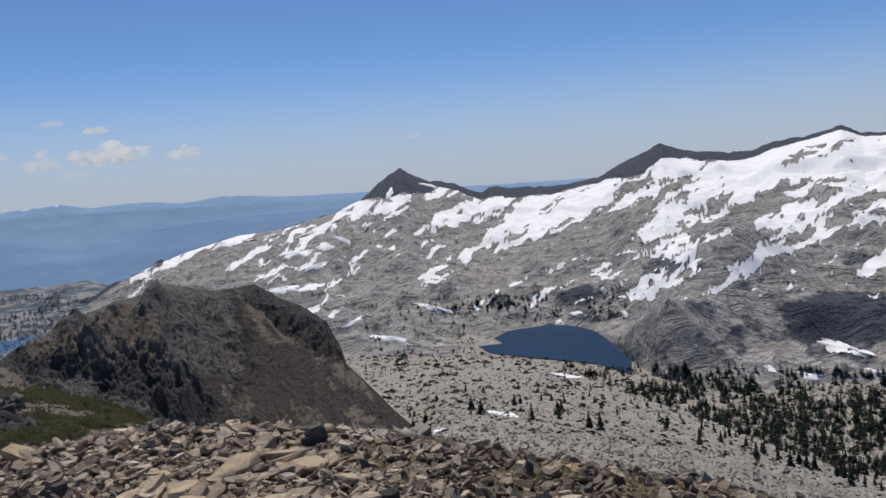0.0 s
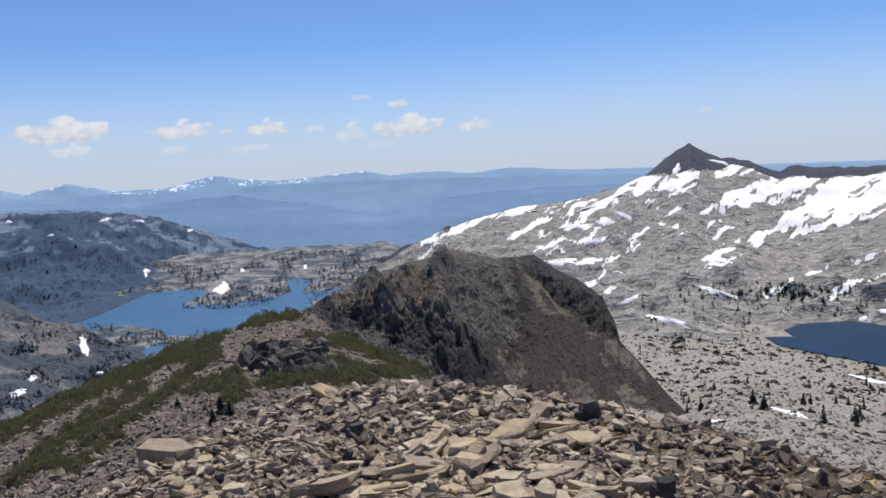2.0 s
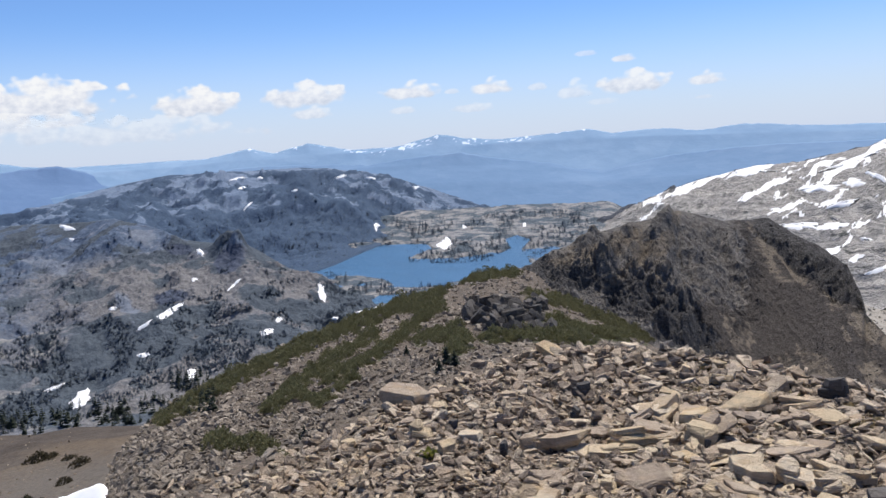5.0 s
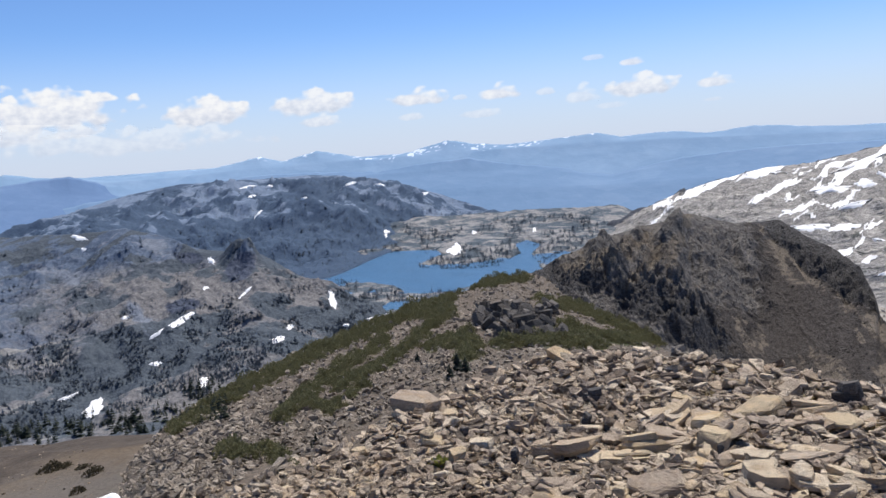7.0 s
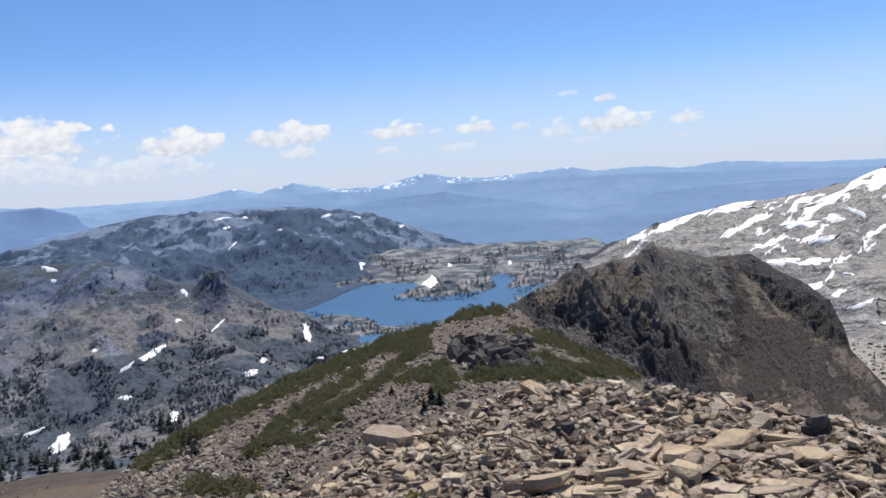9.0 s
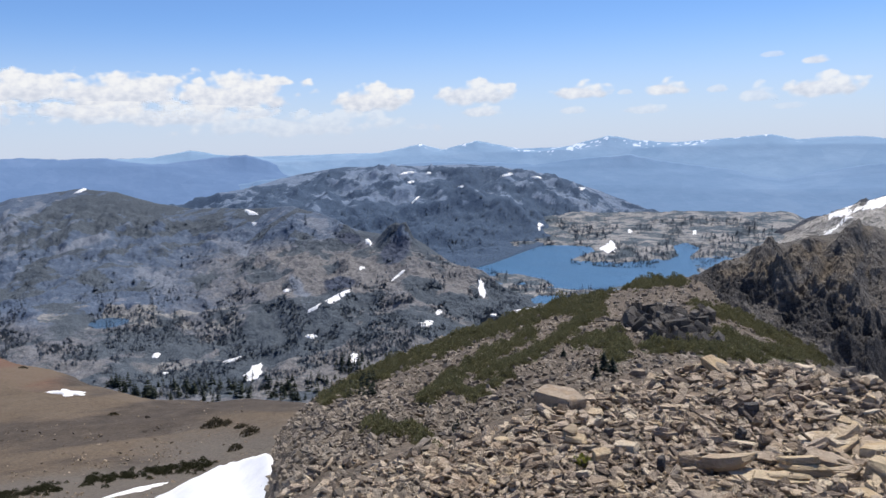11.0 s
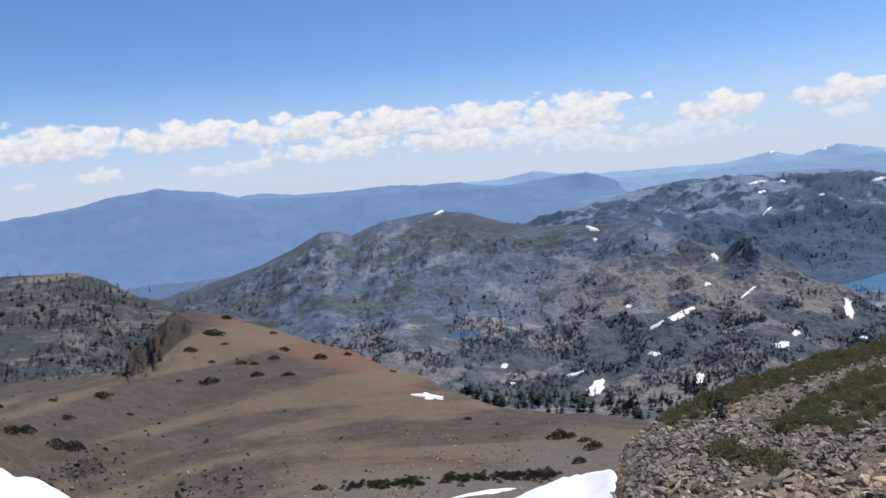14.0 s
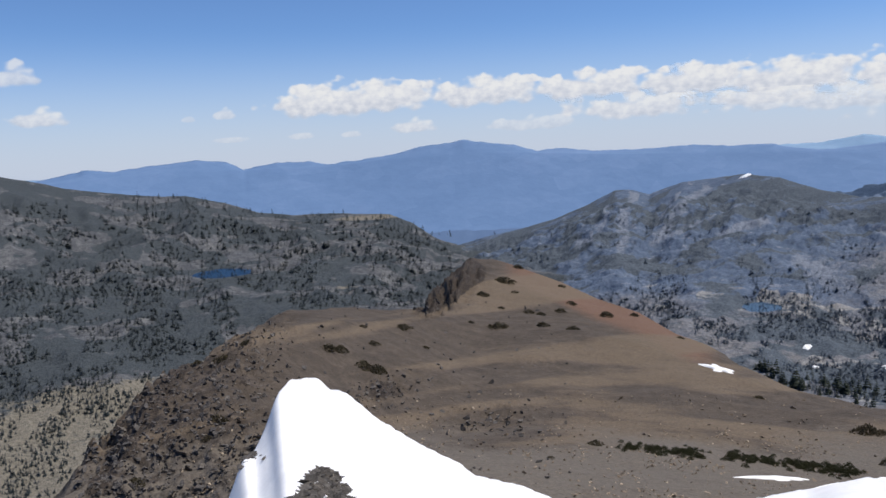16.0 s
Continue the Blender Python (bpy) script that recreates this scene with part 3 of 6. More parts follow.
def rg_scree(A, E):
    """Pale gullies and fans below the crest, and bare slopes."""
    best = np.zeros_like(A)
    A = A + (fbm(A * 0.9, E * 1.4, 4, 103) - 0.5) * 1.8
    for a0, e0, a1, e1, w in ((74.4, -3.2, 77.9, -6.8, 0.5), (79.4, -3.4, 79.8, -7.4, 0.4), (82.0, -6.0, 83.0, -7.7, 0.35), (72.2, -4.4, 76.5, -6.3, 0.3), (76.0, -3.4, 77.0, -5.4, 0.25), (80.9, -4.2, 81.3, -6.0, 0.25), (58.3, -9.2, 57.0, -11.0, 0.7), (68.6, -7.9, 66.5, -9.0, 0.9), (56.9, -5.2, 55.8, -5.7, 0.7), (70.5, -5.4, 73.0, -6.2, 0.5), (63.5, -6.0, 61.5, -7.0, 0.6)):
        t = np.clip(((A - a0) * (a1 - a0) + (E - e0) * (e1 - e0)) / ((a1 - a0) ** 2 + (e1 - e0) ** 2), 0, 1)
        best = np.maximum(best, np.exp(-((A - a0 - t * (a1 - a0)) ** 2 + (E - e0 - t * (e1 - e0)) ** 2 * 1.6) / (w * (0.7 + 0.5 * t)) ** 2))
    return best * (0.2 + 1.3 * fbm(A * 1.6 + E * 0.5, E * 1.9, 5, 99, 0.6))


def rg_crag(A, E):
    """Dark cliffs below the pinnacles."""
    wob = (fbm(A * 1.2, E * 1.6, 4, 97) - 0.5) * 1.2
    return 1.3 * np.exp(-((A - 50.9 + wob * 0.4 + (E + 7.4) * 0.35) / 0.95) ** 2 - ((E + 7.5) / 1.05) ** 2) + 1.1 * np.exp(-((A - 54.2 + wob) / 1.1) ** 2 - ((E + 6.5) / 0.45) ** 2) + np.exp(-((A - 55.0 + wob) / 1.5) ** 2 - ((E + 9.7 + wob * 0.4) / 0.6) ** 2)


def rg_relief(X, Y, S, A, R):
    k = np.clip(R / 1400, 0.35, 1.2)
    rel = ((ridged(X / 320, Y / 320, 5, 81) - 0.45) * 70 + (ridged(X / 75, Y / 75, 5, 83, 0.62) - 0.45) * 30) * k * (1 - 0.3 * smooth(60, 70, A))
    E = base_el["E"]
    gully = (ridged(A * 0.85 + E * 0.35, E * 0.2 + 7, 4, 86) - 0.5) * 13 * smooth(63, 68, A) * smooth(-8.5, -6, E)
    crag = 33 * np.exp(-(np.abs(A - 50.7) / 1.15) ** 3 - ((E + 6.8) / 0.7) ** 2) + 16 * np.exp(-((A - 54.2) / 1.0) ** 2 - ((E + 6.1) / 0.4) ** 2) + 10 * rg_crag(A, E) * (ridged(X / 22, Y / 22, 4, 85) - 0.4)
    return (rel + gully) * smooth(1, 1.35, S) * (1 - 0.92 * smooth(3.5, 4, S) * (S < 4.3)) + crag * smooth(1, 1.35, S) * (1 - smooth(3.8, 4, S))


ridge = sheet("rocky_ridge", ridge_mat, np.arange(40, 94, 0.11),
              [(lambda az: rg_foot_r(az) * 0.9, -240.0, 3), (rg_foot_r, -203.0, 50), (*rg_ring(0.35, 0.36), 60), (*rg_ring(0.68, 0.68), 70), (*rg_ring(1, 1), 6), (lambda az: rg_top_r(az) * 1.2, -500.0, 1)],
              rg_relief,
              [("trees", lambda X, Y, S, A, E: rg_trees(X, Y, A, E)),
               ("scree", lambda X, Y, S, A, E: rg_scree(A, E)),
               # bare: greyer tones on the nearer ridge, where less haze is painted
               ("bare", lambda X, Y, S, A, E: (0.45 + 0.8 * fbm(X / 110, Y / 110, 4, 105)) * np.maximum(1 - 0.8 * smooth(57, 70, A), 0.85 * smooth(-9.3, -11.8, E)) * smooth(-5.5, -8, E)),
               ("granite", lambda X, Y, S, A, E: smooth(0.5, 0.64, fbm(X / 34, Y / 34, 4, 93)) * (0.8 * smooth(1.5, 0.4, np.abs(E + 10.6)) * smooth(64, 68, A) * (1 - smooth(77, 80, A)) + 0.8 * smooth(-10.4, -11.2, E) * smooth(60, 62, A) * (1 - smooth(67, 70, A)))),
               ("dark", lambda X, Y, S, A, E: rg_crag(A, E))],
              label="rocky ridge tinted blue for haze, with sparse trees and snow patches", category="mountain", pond=(70.7, 968.0, 1.25, 32.0, -190.0))

# wooded valley side
vs_sky = curve([(84, -8.5), (90.7, -6.9), (93.1, -6.0), (94.7, -4.9), (96.3, -4.2), (100.3, -3.92), (103.1, -3.92), (105.4, -3.6), (107.6, -2.8), (110.2, -2.12), (111.7, -2.08), (114.8, -1.66), (117.8, -1.14), (119.4, -0.65), (121.3, -0.2), (126, 0.4), (135, 1.0)])
vs_r1 = curve([(84, 1500), (135, 1350)])
sheet("wooded_valley_side", valley_mat, np.arange(84, 134, 0.13),
                    [(440.0, -240.0, 3), (480.0, -207.0, 50), (900.0, by_angle(900.0, -11.5), 50), (vs_r1, by_angle(vs_r1, lambda az: vs_sky(az) * 0.3 - 6.0), 50), (2300.0, by_angle(2300.0, vs_sky), 6), (2700.0, -500.0, 1)],
                    lambda X, Y, S, A, R: ((ridged(X / 240, Y / 240, 5, 101) - 0.45) * 55 + (fbm(X / 50, Y / 50, 4, 103) - 0.5) * 14) * np.clip(R / 1400, 0.3, 1.1) * smooth(1, 1.3, S) * (1 - 0.9 * smooth(3.5, 4, S) * (S < 4.3)),
                    [("trees", lambda X, Y, S, A, E: smooth(0.38, 0.54, fbm(X / 70, Y / 70, 5, 107, 0.6)) * 0.95 * (1 - 0.9 * np.exp(-((A - 98) / 3.2) ** 2 - ((E + 4.35) / 0.22) ** 2)) - 0.5 * smooth(-12.6, -15.0, E) * smooth(108, 114, A)),
                     ("light", lambda X, Y, S, A, E: smooth(-12.6, -15.0, E) * smooth(108, 114, A) * 0.8 + 0.9 * np.exp(-((A - 98) / 3.2) ** 2 - ((E + 4.35) / 0.22) ** 2) + 0.55 * np.exp(-((A - 99.5) / 2.2) ** 2 - ((E + 9.3) / 0.6) ** 2))],
                    label="wooded valley side with pale rock clearings", category="hill", pond=(108.3, 1322.0, 2.1, 62.0, -173.3))

# distant ranges, with the haze in front of them painted into their colours
K1 = curve([(50, -3.0), (57.5, -2.0), (59.5, -0.9), (61.1, -0.4), (63.1, -0.5), (67, -0.9), (68.6, -0.7), (70, -0.38), (72.8, -0.38), (74.9, -0.2), (78.7, -0.36), (81.7, -0.32), (84.1, 0), (85.7, -0.15), (87.2, 0.36), (89.2, 0.6), (90.8, 0.86), (92.4, 0.64), (93.6, 0.57), (96.5, -0.06), (100.5, -0.43), (101.7, -0.18), (104, -0.15), (106.3, -0.51), (107.4, 0.05), (109.3, 0.25), (111.8, 0.06), (114.7, -0.25), (116.4, -0.09), (120, -0.8), (140, -0.5)])
K2 = curve([(-60, -0.8), (0, -0.8), (5.1, -0.62), (9.4, -0.56), (12.2, -0.36), (14.9, -0.15), (17.7, -0.45), (20.2, -0.15), (23.5, -0.3), (25.2, 0.1), (27.4, -0.08), (29.7, -0.23), (31.3, -0.33), (33.7, -0.1), (35.7, 0.3), (38.1, -0.32), (40.9, -0.65), (42.5, -0.34), (44.9, 0.15), (47.3, -0.4), (48.9, 0.02), (52, -0.55), (55.4, -0.6), (59, -0.8), (61.1, -0.5), (63, -0.35), (64.7, 0.0), (67, -0.4), (75, -0.6)])
K3 = curve([(-20, -1.8), (6, -1.59), (10.8, -1.57), (14.9, -1.65), (19.3, -1.95), (22.4, -2.5), (24.3, -2.9), (26.3, -2.6), (28.2, -2.1), (31.8, -1.6), (34.2, -1.04), (37.4, -1.22), (40.7, -1.6), (48, -1.2), (56, -1.7), (63, -2.6), (70, -5.5), (80, -7.0)])
K4 = curve([(-30, -0.95), (-9.4, -0.8), (0, -0.7), (8.7, -0.55), (20, -0.4), (40, -0.45), (60, -0.55), (90, -0.5), (140, -0.6)])


def blur(fn, w=7.0):
    return lambda az: sum(fn(az + w * (k - 6) / 6) for k in range(13)) / 13


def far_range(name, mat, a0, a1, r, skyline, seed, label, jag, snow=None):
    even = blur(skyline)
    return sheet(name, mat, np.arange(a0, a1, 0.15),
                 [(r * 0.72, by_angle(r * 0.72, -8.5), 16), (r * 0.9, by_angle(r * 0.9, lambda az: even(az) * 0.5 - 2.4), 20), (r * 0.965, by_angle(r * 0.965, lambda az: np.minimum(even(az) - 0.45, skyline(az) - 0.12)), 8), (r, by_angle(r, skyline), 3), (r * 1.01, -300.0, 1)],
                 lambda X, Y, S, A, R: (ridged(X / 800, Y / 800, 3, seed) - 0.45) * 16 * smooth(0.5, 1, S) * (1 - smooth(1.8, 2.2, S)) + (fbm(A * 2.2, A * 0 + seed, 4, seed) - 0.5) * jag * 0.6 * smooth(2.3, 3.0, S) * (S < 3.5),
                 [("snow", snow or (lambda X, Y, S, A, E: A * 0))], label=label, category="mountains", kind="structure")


def far_snow(X, Y, S, A, E):
    d = K2(A) - E
    main = smooth(28, 33, A) * (1 - smooth(38, 43, A))
    return 0.9 * smooth(0.55, 0.67, fbm(A * 4.6 - E * 2, E * 11, 4, 5)) * (main * smooth(0.9, 0.2, d) + 0.8 * smooth(20, 24, A) * (1 - smooth(48, 52, A)) * smooth(0.35, 0.1, d))


far_range("backdrop_haze_range", far_mats[1], -50, 135, 4740.0, K4, 3, "mountains on the horizon painted palest haze blue", 12)
far_range("backdrop_snow_range", far_mats[1], -50, 75, 4600.0, K2, 5, "distant range painted pale haze blue, with snow near its crest", 14, far_snow)
far_range("backdrop_blue_range", far_mats[0], 50, 138, 4400.0, K1, 7, "long distant mountain range painted haze blue above a broad valley", 14)
far_range("backdrop_wooded_range", far_mats[2], -20, 79, 4050.0, K3, 9, "wooded distant range painted haze blue", 18)

# dark rocky knob on the ridge
kn_sky = curve([(0.5, -19.5), (2.4, -18.05), (4.3, -16.3), (5.8, -14.6), (7.6, -12.6), (7.9, -11.3), (8.7, -9.55), (10.2, -8.45), (12, -7.5), (13.5, -6.45), (15.3, -6.55), (16.3, -6.6), (17.6, -6.3), (18.8, -6.0), (19.6, -5.95), (21, -6.35), (22.4, -6.6), (24, -7.1), (26, -7.6), (26.8, -8.05), (28, -8.3), (30.2, -9.6), (33, -11)])
kn_foot = curve([(0.5, -20.2), (2.4, -19.6), (5, -19.0), (8, -18.4), (12, -17.6), (18, -16.6), (20.5, -15.6), (23.3, -13.6), (26.4, -12.2), (30.5, -11.4), (33, -11.6)])
kn_top_r = soft([(0.5, 112), (2, 114), (4, 122), (5.5, 130), (7, 142), (7.8, 152), (8.6, 168), (10, 182), (13.5, 205), (19, 185), (25, 165), (33, 125)], 1.0)
kn_foot_r = lambda az: kn_top_r(az) * np.interp(az, [0.5, 2, 4, 5.5, 7, 8.6, 10, 20, 26, 33], [0.96, 0.95, 0.91, 0.87, 0.8, 0.7, 0.66, 0.68, 0.76, 0.9])


def kn_ring(g, f):
    r = lambda az: kn_foot_r(az) * (kn_top_r(az) / kn_foot_r(az)) ** g
    return r, by_angle(r, lambda az: kn_foot(az) + (kn_sky(az) - kn_foot(az)) * f)


def along(A, E, line, w, sag=1.0):
    """How near a bearing and elevation lie to a line on the land."""
    best = np.zeros_like(A)
    for (a0, e0), (a1, e1) in zip(line, line[1:]):
        t = np.clip(((A - a0) * (a1 - a0) + (E - e0) * (e1 - e0)) / ((a1 - a0) ** 2 + (e1 - e0) ** 2), 0, 1)
        best = np.maximum(best, np.exp(-((A - a0 - t * (a1 - a0)) ** 2 + ((E - e0 - t * (e1 - e0)) * sag) ** 2) / w ** 2))
    return best


KN_ARETE = [(19.3, -6.0), (20.2, -8.0), (20.7, -10.3), (19.8, -12.4), (18.6, -14.5)]
KN_SPUR = [(20.0, -7.9), (21.9, -8.8), (22.8, -10.1), (24.2, -10.9)]
KN_SPUR_LOW = [(26.4, -7.6), (25.2, -9.2), (24.4, -10.6), (22.0, -12.6)]
KN_RIBS = [[(18.2, -6.4), (16.0, -9.0), (14.2, -12.2)], [(17.0, -7.0), (14.6, -9.9)], [(18.9, -8.6), (17.4, -11.0), (15.6, -13.6)], [(22.6, -6.8), (23.6, -8.6)], [(24.6, -7.2), (25.6, -9.0)]]
kn_band = curve([(16.0, -15.2), (18.3, -14.1), (19.6, -13.0), (21, -12.4), (23, -11.5), (25, -10.7), (28.4, -9.7), (33, -10.5)])
kn_wide = curve([(16, 0.5), (18.3, 1.1), (20.5, 1.9), (22, 1.4), (25, 0.8), (28.4, 0.7), (33, 0.5)])


def kn_dark(A, E):
    """The black cliff band on the near side, and painted shade over the cliffs under the far top."""
    wob = (fbm(A * 0.9, E * 0.9, 4, 131) - 0.5) * 2.2
    band = 1.25 * np.exp(-((E - kn_band(A) + wob * 0.9) / kn_wide(A)) ** 2) * smooth(15.6, 17.6, A + wob)
    drop = np.interp(A, [7.4, 7.8, 8.4, 9.1, 11.3, 13.5, 14.4, 15.2], [0.1, 0.8, 1.9, 2.5, 2.4, 1.6, 0.8, 0.0])
    back = smooth(1.2, 0.85, (kn_sky(A) - E + wob * 0.45) / np.maximum(drop, 0.05)) * (A < 15.2) * (A > 7.3)
    return np.maximum(band, back)


def kn_craggy(A, E):
    """Where the knob is bare crag rather than scree."""
    wob = (fbm(A * 0.7, E * 0.7, 4, 137) - 0.5) * 3.0
    left = smooth(-0.6, 1.2, A - np.interp(E, [-15.5, -12.4, -10.3, -8, -6], [17.0, 18.4, 19.8, 19.4, 18.8]) + wob * 0.6)
    gullied = smooth(13.0, 15.5, A + (E + 8) * -0.15 + wob) * smooth(-14.2, -11.8, E + wob * 0.6) * 0.6
    return np.maximum(np.maximum(left * 0.72, gullied), kn_dark(A, E))


def kn_relief(X, Y, S, A, R):
    E = base_el["E"]
    crag, dark = kn_craggy(A, E), kn_dark(A, E)
    warp = (fbm(A * 1.1, E * 1.1, 4, 119) - 0.5)
    run = ridged((A - 0.62 * E + warp * 1.6) * 0.95, E * 0.22 + 3, 4, 147, 0.6) - 0.45
    rel = (ridged(X / 19, Y / 19, 6, 111, 0.6) - 0.45) * (0.8 + 5.0 * crag) + (ridged(X / 6.5, Y / 6.5, 5, 113, 0.62) - 0.45) * (0.25 + 3.4 * crag + 2.2 * dark) + (ridged(X / 2.1, Y / 2.1, 3, 117) - 0.45) * (0.14 + 1.3 * crag)
    rel = rel + run * (0.35 + 1.5 * crag * (1 - 0.6 * smooth(20, 22, A)))
    ribs = 4.6 * along(A + warp * 0.7, E, KN_ARETE, 0.75) + 2.6 * along(A + warp * 0.7, E, KN_SPUR, 0.5) + 2.2 * along(A + warp, E, KN_SPUR_LOW, 0.6)
    for line in KN_RIBS:
        ribs = ribs + 1.7 * along(A + warp * 0.8, E, line, 0.45)
    return (rel + ribs) * (1 - 0.5 * smooth(26.5, 30, A)) * smooth(1, 1.25, S) * (1 - 0.9 * smooth(3.5, 4, S) * (S < 4.4))


knob = sheet("rocky_knob", knob_mat, np.arange(0.5, 33, 0.055),
             [(lambda az: kn_foot_r(az) * 0.93, by_angle(lambda az: kn_foot_r(az) * 0.93, lambda az: kn_foot(az) - 4), 4), (kn_foot_r, by_angle(kn_foot_r, kn_foot), 90), (*kn_ring(0.33, 0.33), 100), (*kn_ring(0.68, 0.68), 100),
              (*kn_ring(1, 1), 10), (lambda az: kn_top_r(az) * 1.3, by_angle(lambda az: kn_top_r(az) * 1.3, lambda az: kn_sky(az) - 6), 1)],
             kn_relief,
             [("talus", lambda X, Y, S, A, E: 1 - kn_craggy(A, E)), ("dark", lambda X, Y, S, A, E: kn_dark(A, E)),
              ("light", lambda X, Y, S, A, E: 0.62 * along(A, E, KN_SPUR, 0.55) + 0.5 * along(A, E, KN_ARETE[:3], 0.5) + 0.55 * along(A, E, [(22.4, -7.6), (25.0, -8.6), (27.6, -9.2)], 0.9) + 0.5 * along(A, E, [(14.6, -7.0), (13.6, -9.2), (12.6, -10.6)], 0.7) + 0.5 * smooth(0.5, 0.68, fbm((A - 0.62 * E) * 0.9, E * 0.3, 4, 145)) * (1 - kn_craggy(A, E)) + 0.3 * smooth(0.55, 0.7, fbm(A * 1.5, E * 1.5, 4, 149)) * (1 - kn_dark(A, E)))],
             label="dark rocky knob with scree slopes on the ridge", category="rock peak")

# brown scree hill beyond the saddle
bh_sky = curve([(53, -18.6), (57, -18.1), (58, -17.85), (60.2, -17.5), (62, -17.2), (65, -17.2), (68.4, -16.7), (70.4, -16.0), (72.2, -15.4), (73.1, -14.45), (74.5, -13.75), (76.4, -13.1), (78.9, -11.65), (81.7, -10.7), (84.3, -9.45), (87.2, -8.35), (89.2, -7.55), (90.6, -7.4), (92, -8.35), (93.3, -9.7), (94.2, -11.1), (96, -10.95), (99.5, -10.5), (102.7, -10.25), (104.3, -10.52), (107.2, -11.65), (109.9, -12.7), (112.2, -13.2), (114.1, -15.4), (114.7, -16.6), (116.8, -19.6), (119, -20.9), (124, -25), (130, -30)])
bh_top_r = soft([(53, 78), (58, 82), (63, 100), (73, 150), (80, 185), (90.6, 235), (94, 205), (99, 165), (104, 125), (109, 95), (114, 72), (119, 50), (130, 30)])
bh_foot_r = soft([(58, 36), (66, 34), (90, 28), (110, 24), (130, 20)])
bh_foot = curve([(58, -24), (62, -25), (90, -28), (110, -29), (130, -34)])


def bh_ring(g, f):
    r = lambda az: bh_foot_r(az) * (bh_top_r(az) / bh_foot_r(az)) ** g
    return r, by_angle(r, lambda az: bh_foot(az) + (bh_sky(az) - bh_foot(az)) * f)


bh_flat = soft([(53, -19.6), (58, -18.9), (63, -18.5), (70, -17.2), (78, -14.6), (86, -12.6), (92, -11.6), (96, -11.3), (103, -11.0), (107, -12.3), (110, -13.4), (114, -16.4), (119, -21.5), (130, -31)])


def bh_shelf(g, drop):
    r = lambda az: bh_foot_r(az) * (bh_top_r(az) / bh_foot_r(az)) ** g
    return r, by_angle(r, lambda az: np.minimum(bh_flat(az) * (1 - drop) + bh_foot(az) * drop, bh_sky(az) - 0.12))


def bh_rocky(A, E):
    wob = (fbm(A * 0.8, E * 0.8, 4, 141) - 0.5) * 5
    left = smooth(102, 108.5, A + wob)
    # cliff is dark rock with the shade of its away-facing side painted in
    cliff = smooth(-0.5, 0.6, A - np.interp(E, [-11.4, -10.5, -9.4, -8.3, -7.2], [93.4, 91.7, 90.1, 89.7, 90.6]) + wob * 0.22) * (1 - smooth(94.5, 95.2, A)) * smooth(-11.6, -10.9, E)
    heap = np.exp(-((A - 97.5 + wob * 0.3) / 2.4) ** 2 - ((E + 16.6) / 0.9) ** 2) * 0.8 + np.exp(-((A - 89.5 + wob * 0.4) / 3.0) ** 2 - ((E + 19.2) / 0.8) ** 2) * 0.55
    ledge = np.exp(-((A - 113.6 - (E + 16) * -0.9) / 0.9) ** 2) * smooth(-22, -20, E) * smooth(-13.0, -14.0, E)
    heap = np.maximum(heap, ledge * 1.1)
    return np.maximum(np.maximum(left * 0.45, cliff * 1.2), heap * 0.9)


def bh_relief(X, Y, S, A, R):
    E = base_el["E"]
    rough = bh_rocky(A, E)
    rel = (fbm(X / 38, Y / 38, 4, 121) - 0.5) * 6.5 + (ridged(X / 7, Y / 7, 4, 123) - 0.45) * (0.16 + 3.0 * rough) + (ridged(X / 2.4, Y / 2.4, 3, 129) - 0.45) * 1.8 * rough + (ridged(X / 16, Y / 16, 4, 127) - 0.5) * 3 * smooth(0.7, 1.0, rough)
    column = (ridged(A * 1.5 + E * 0.4, E * 0.45 + 2, 4, 133) - 0.5) * 4.5 * smooth(0.8, 1.1, rough) * smooth(88, 90, A) * (A < 97)
    return (rel + column) * smooth(1, 1.3, S) * (1 - 0.93 * smooth(3.5, 4, S) * (S < 4.4) * (1 - 0.7 * smooth(88, 90, A)))


brown_hill = sheet("brown_hill", hill_mat, np.arange(54, 130, 0.12),
                   [(lambda az: bh_foot_r(az) * 0.8, by_angle(lambda az: bh_foot_r(az) * 0.8, lambda az: bh_foot(az) - 6), 4), (bh_foot_r, by_angle(bh_foot_r, bh_foot), 50), (*bh_shelf(0.36, 0.55), 60), (*bh_shelf(0.72, 0.0), 60),
                    (*bh_ring(1, 1), 8), (lambda az: bh_top_r(az) * 1.25, by_angle(lambda az: bh_top_r(az) * 1.25, lambda az: bh_sky(az) - 5), 1)],
                   bh_relief,
                   [("cliff", lambda X, Y, S, A, E: bh_rocky(A, E)),
                    ("red", lambda X, Y, S, A, E: smooth(72, 76, A) * (1 - smooth(86, 90, A)) * smooth(2.3, 0.8, bh_sky(A) - E) * 0.9),
                    # tan scree; its curved bands also paint the shading of folds
                    ("tan", lambda X, Y, S, A, E: smooth(0.42, 0.64, fbm(A * 0.11 + E * 0.25, E * 1.3 + np.abs(A - 84) * 0.07, 4, 151)) * 0.75),
                    ("grey", lambda X, Y, S, A, E: smooth(-18.3, -21.5, E + (fbm(X / 16, Y / 16, 4, 5) - 0.5) * 5) * 0.75)],
                   label="bare brown scree hill beyond a saddle", category="hill")


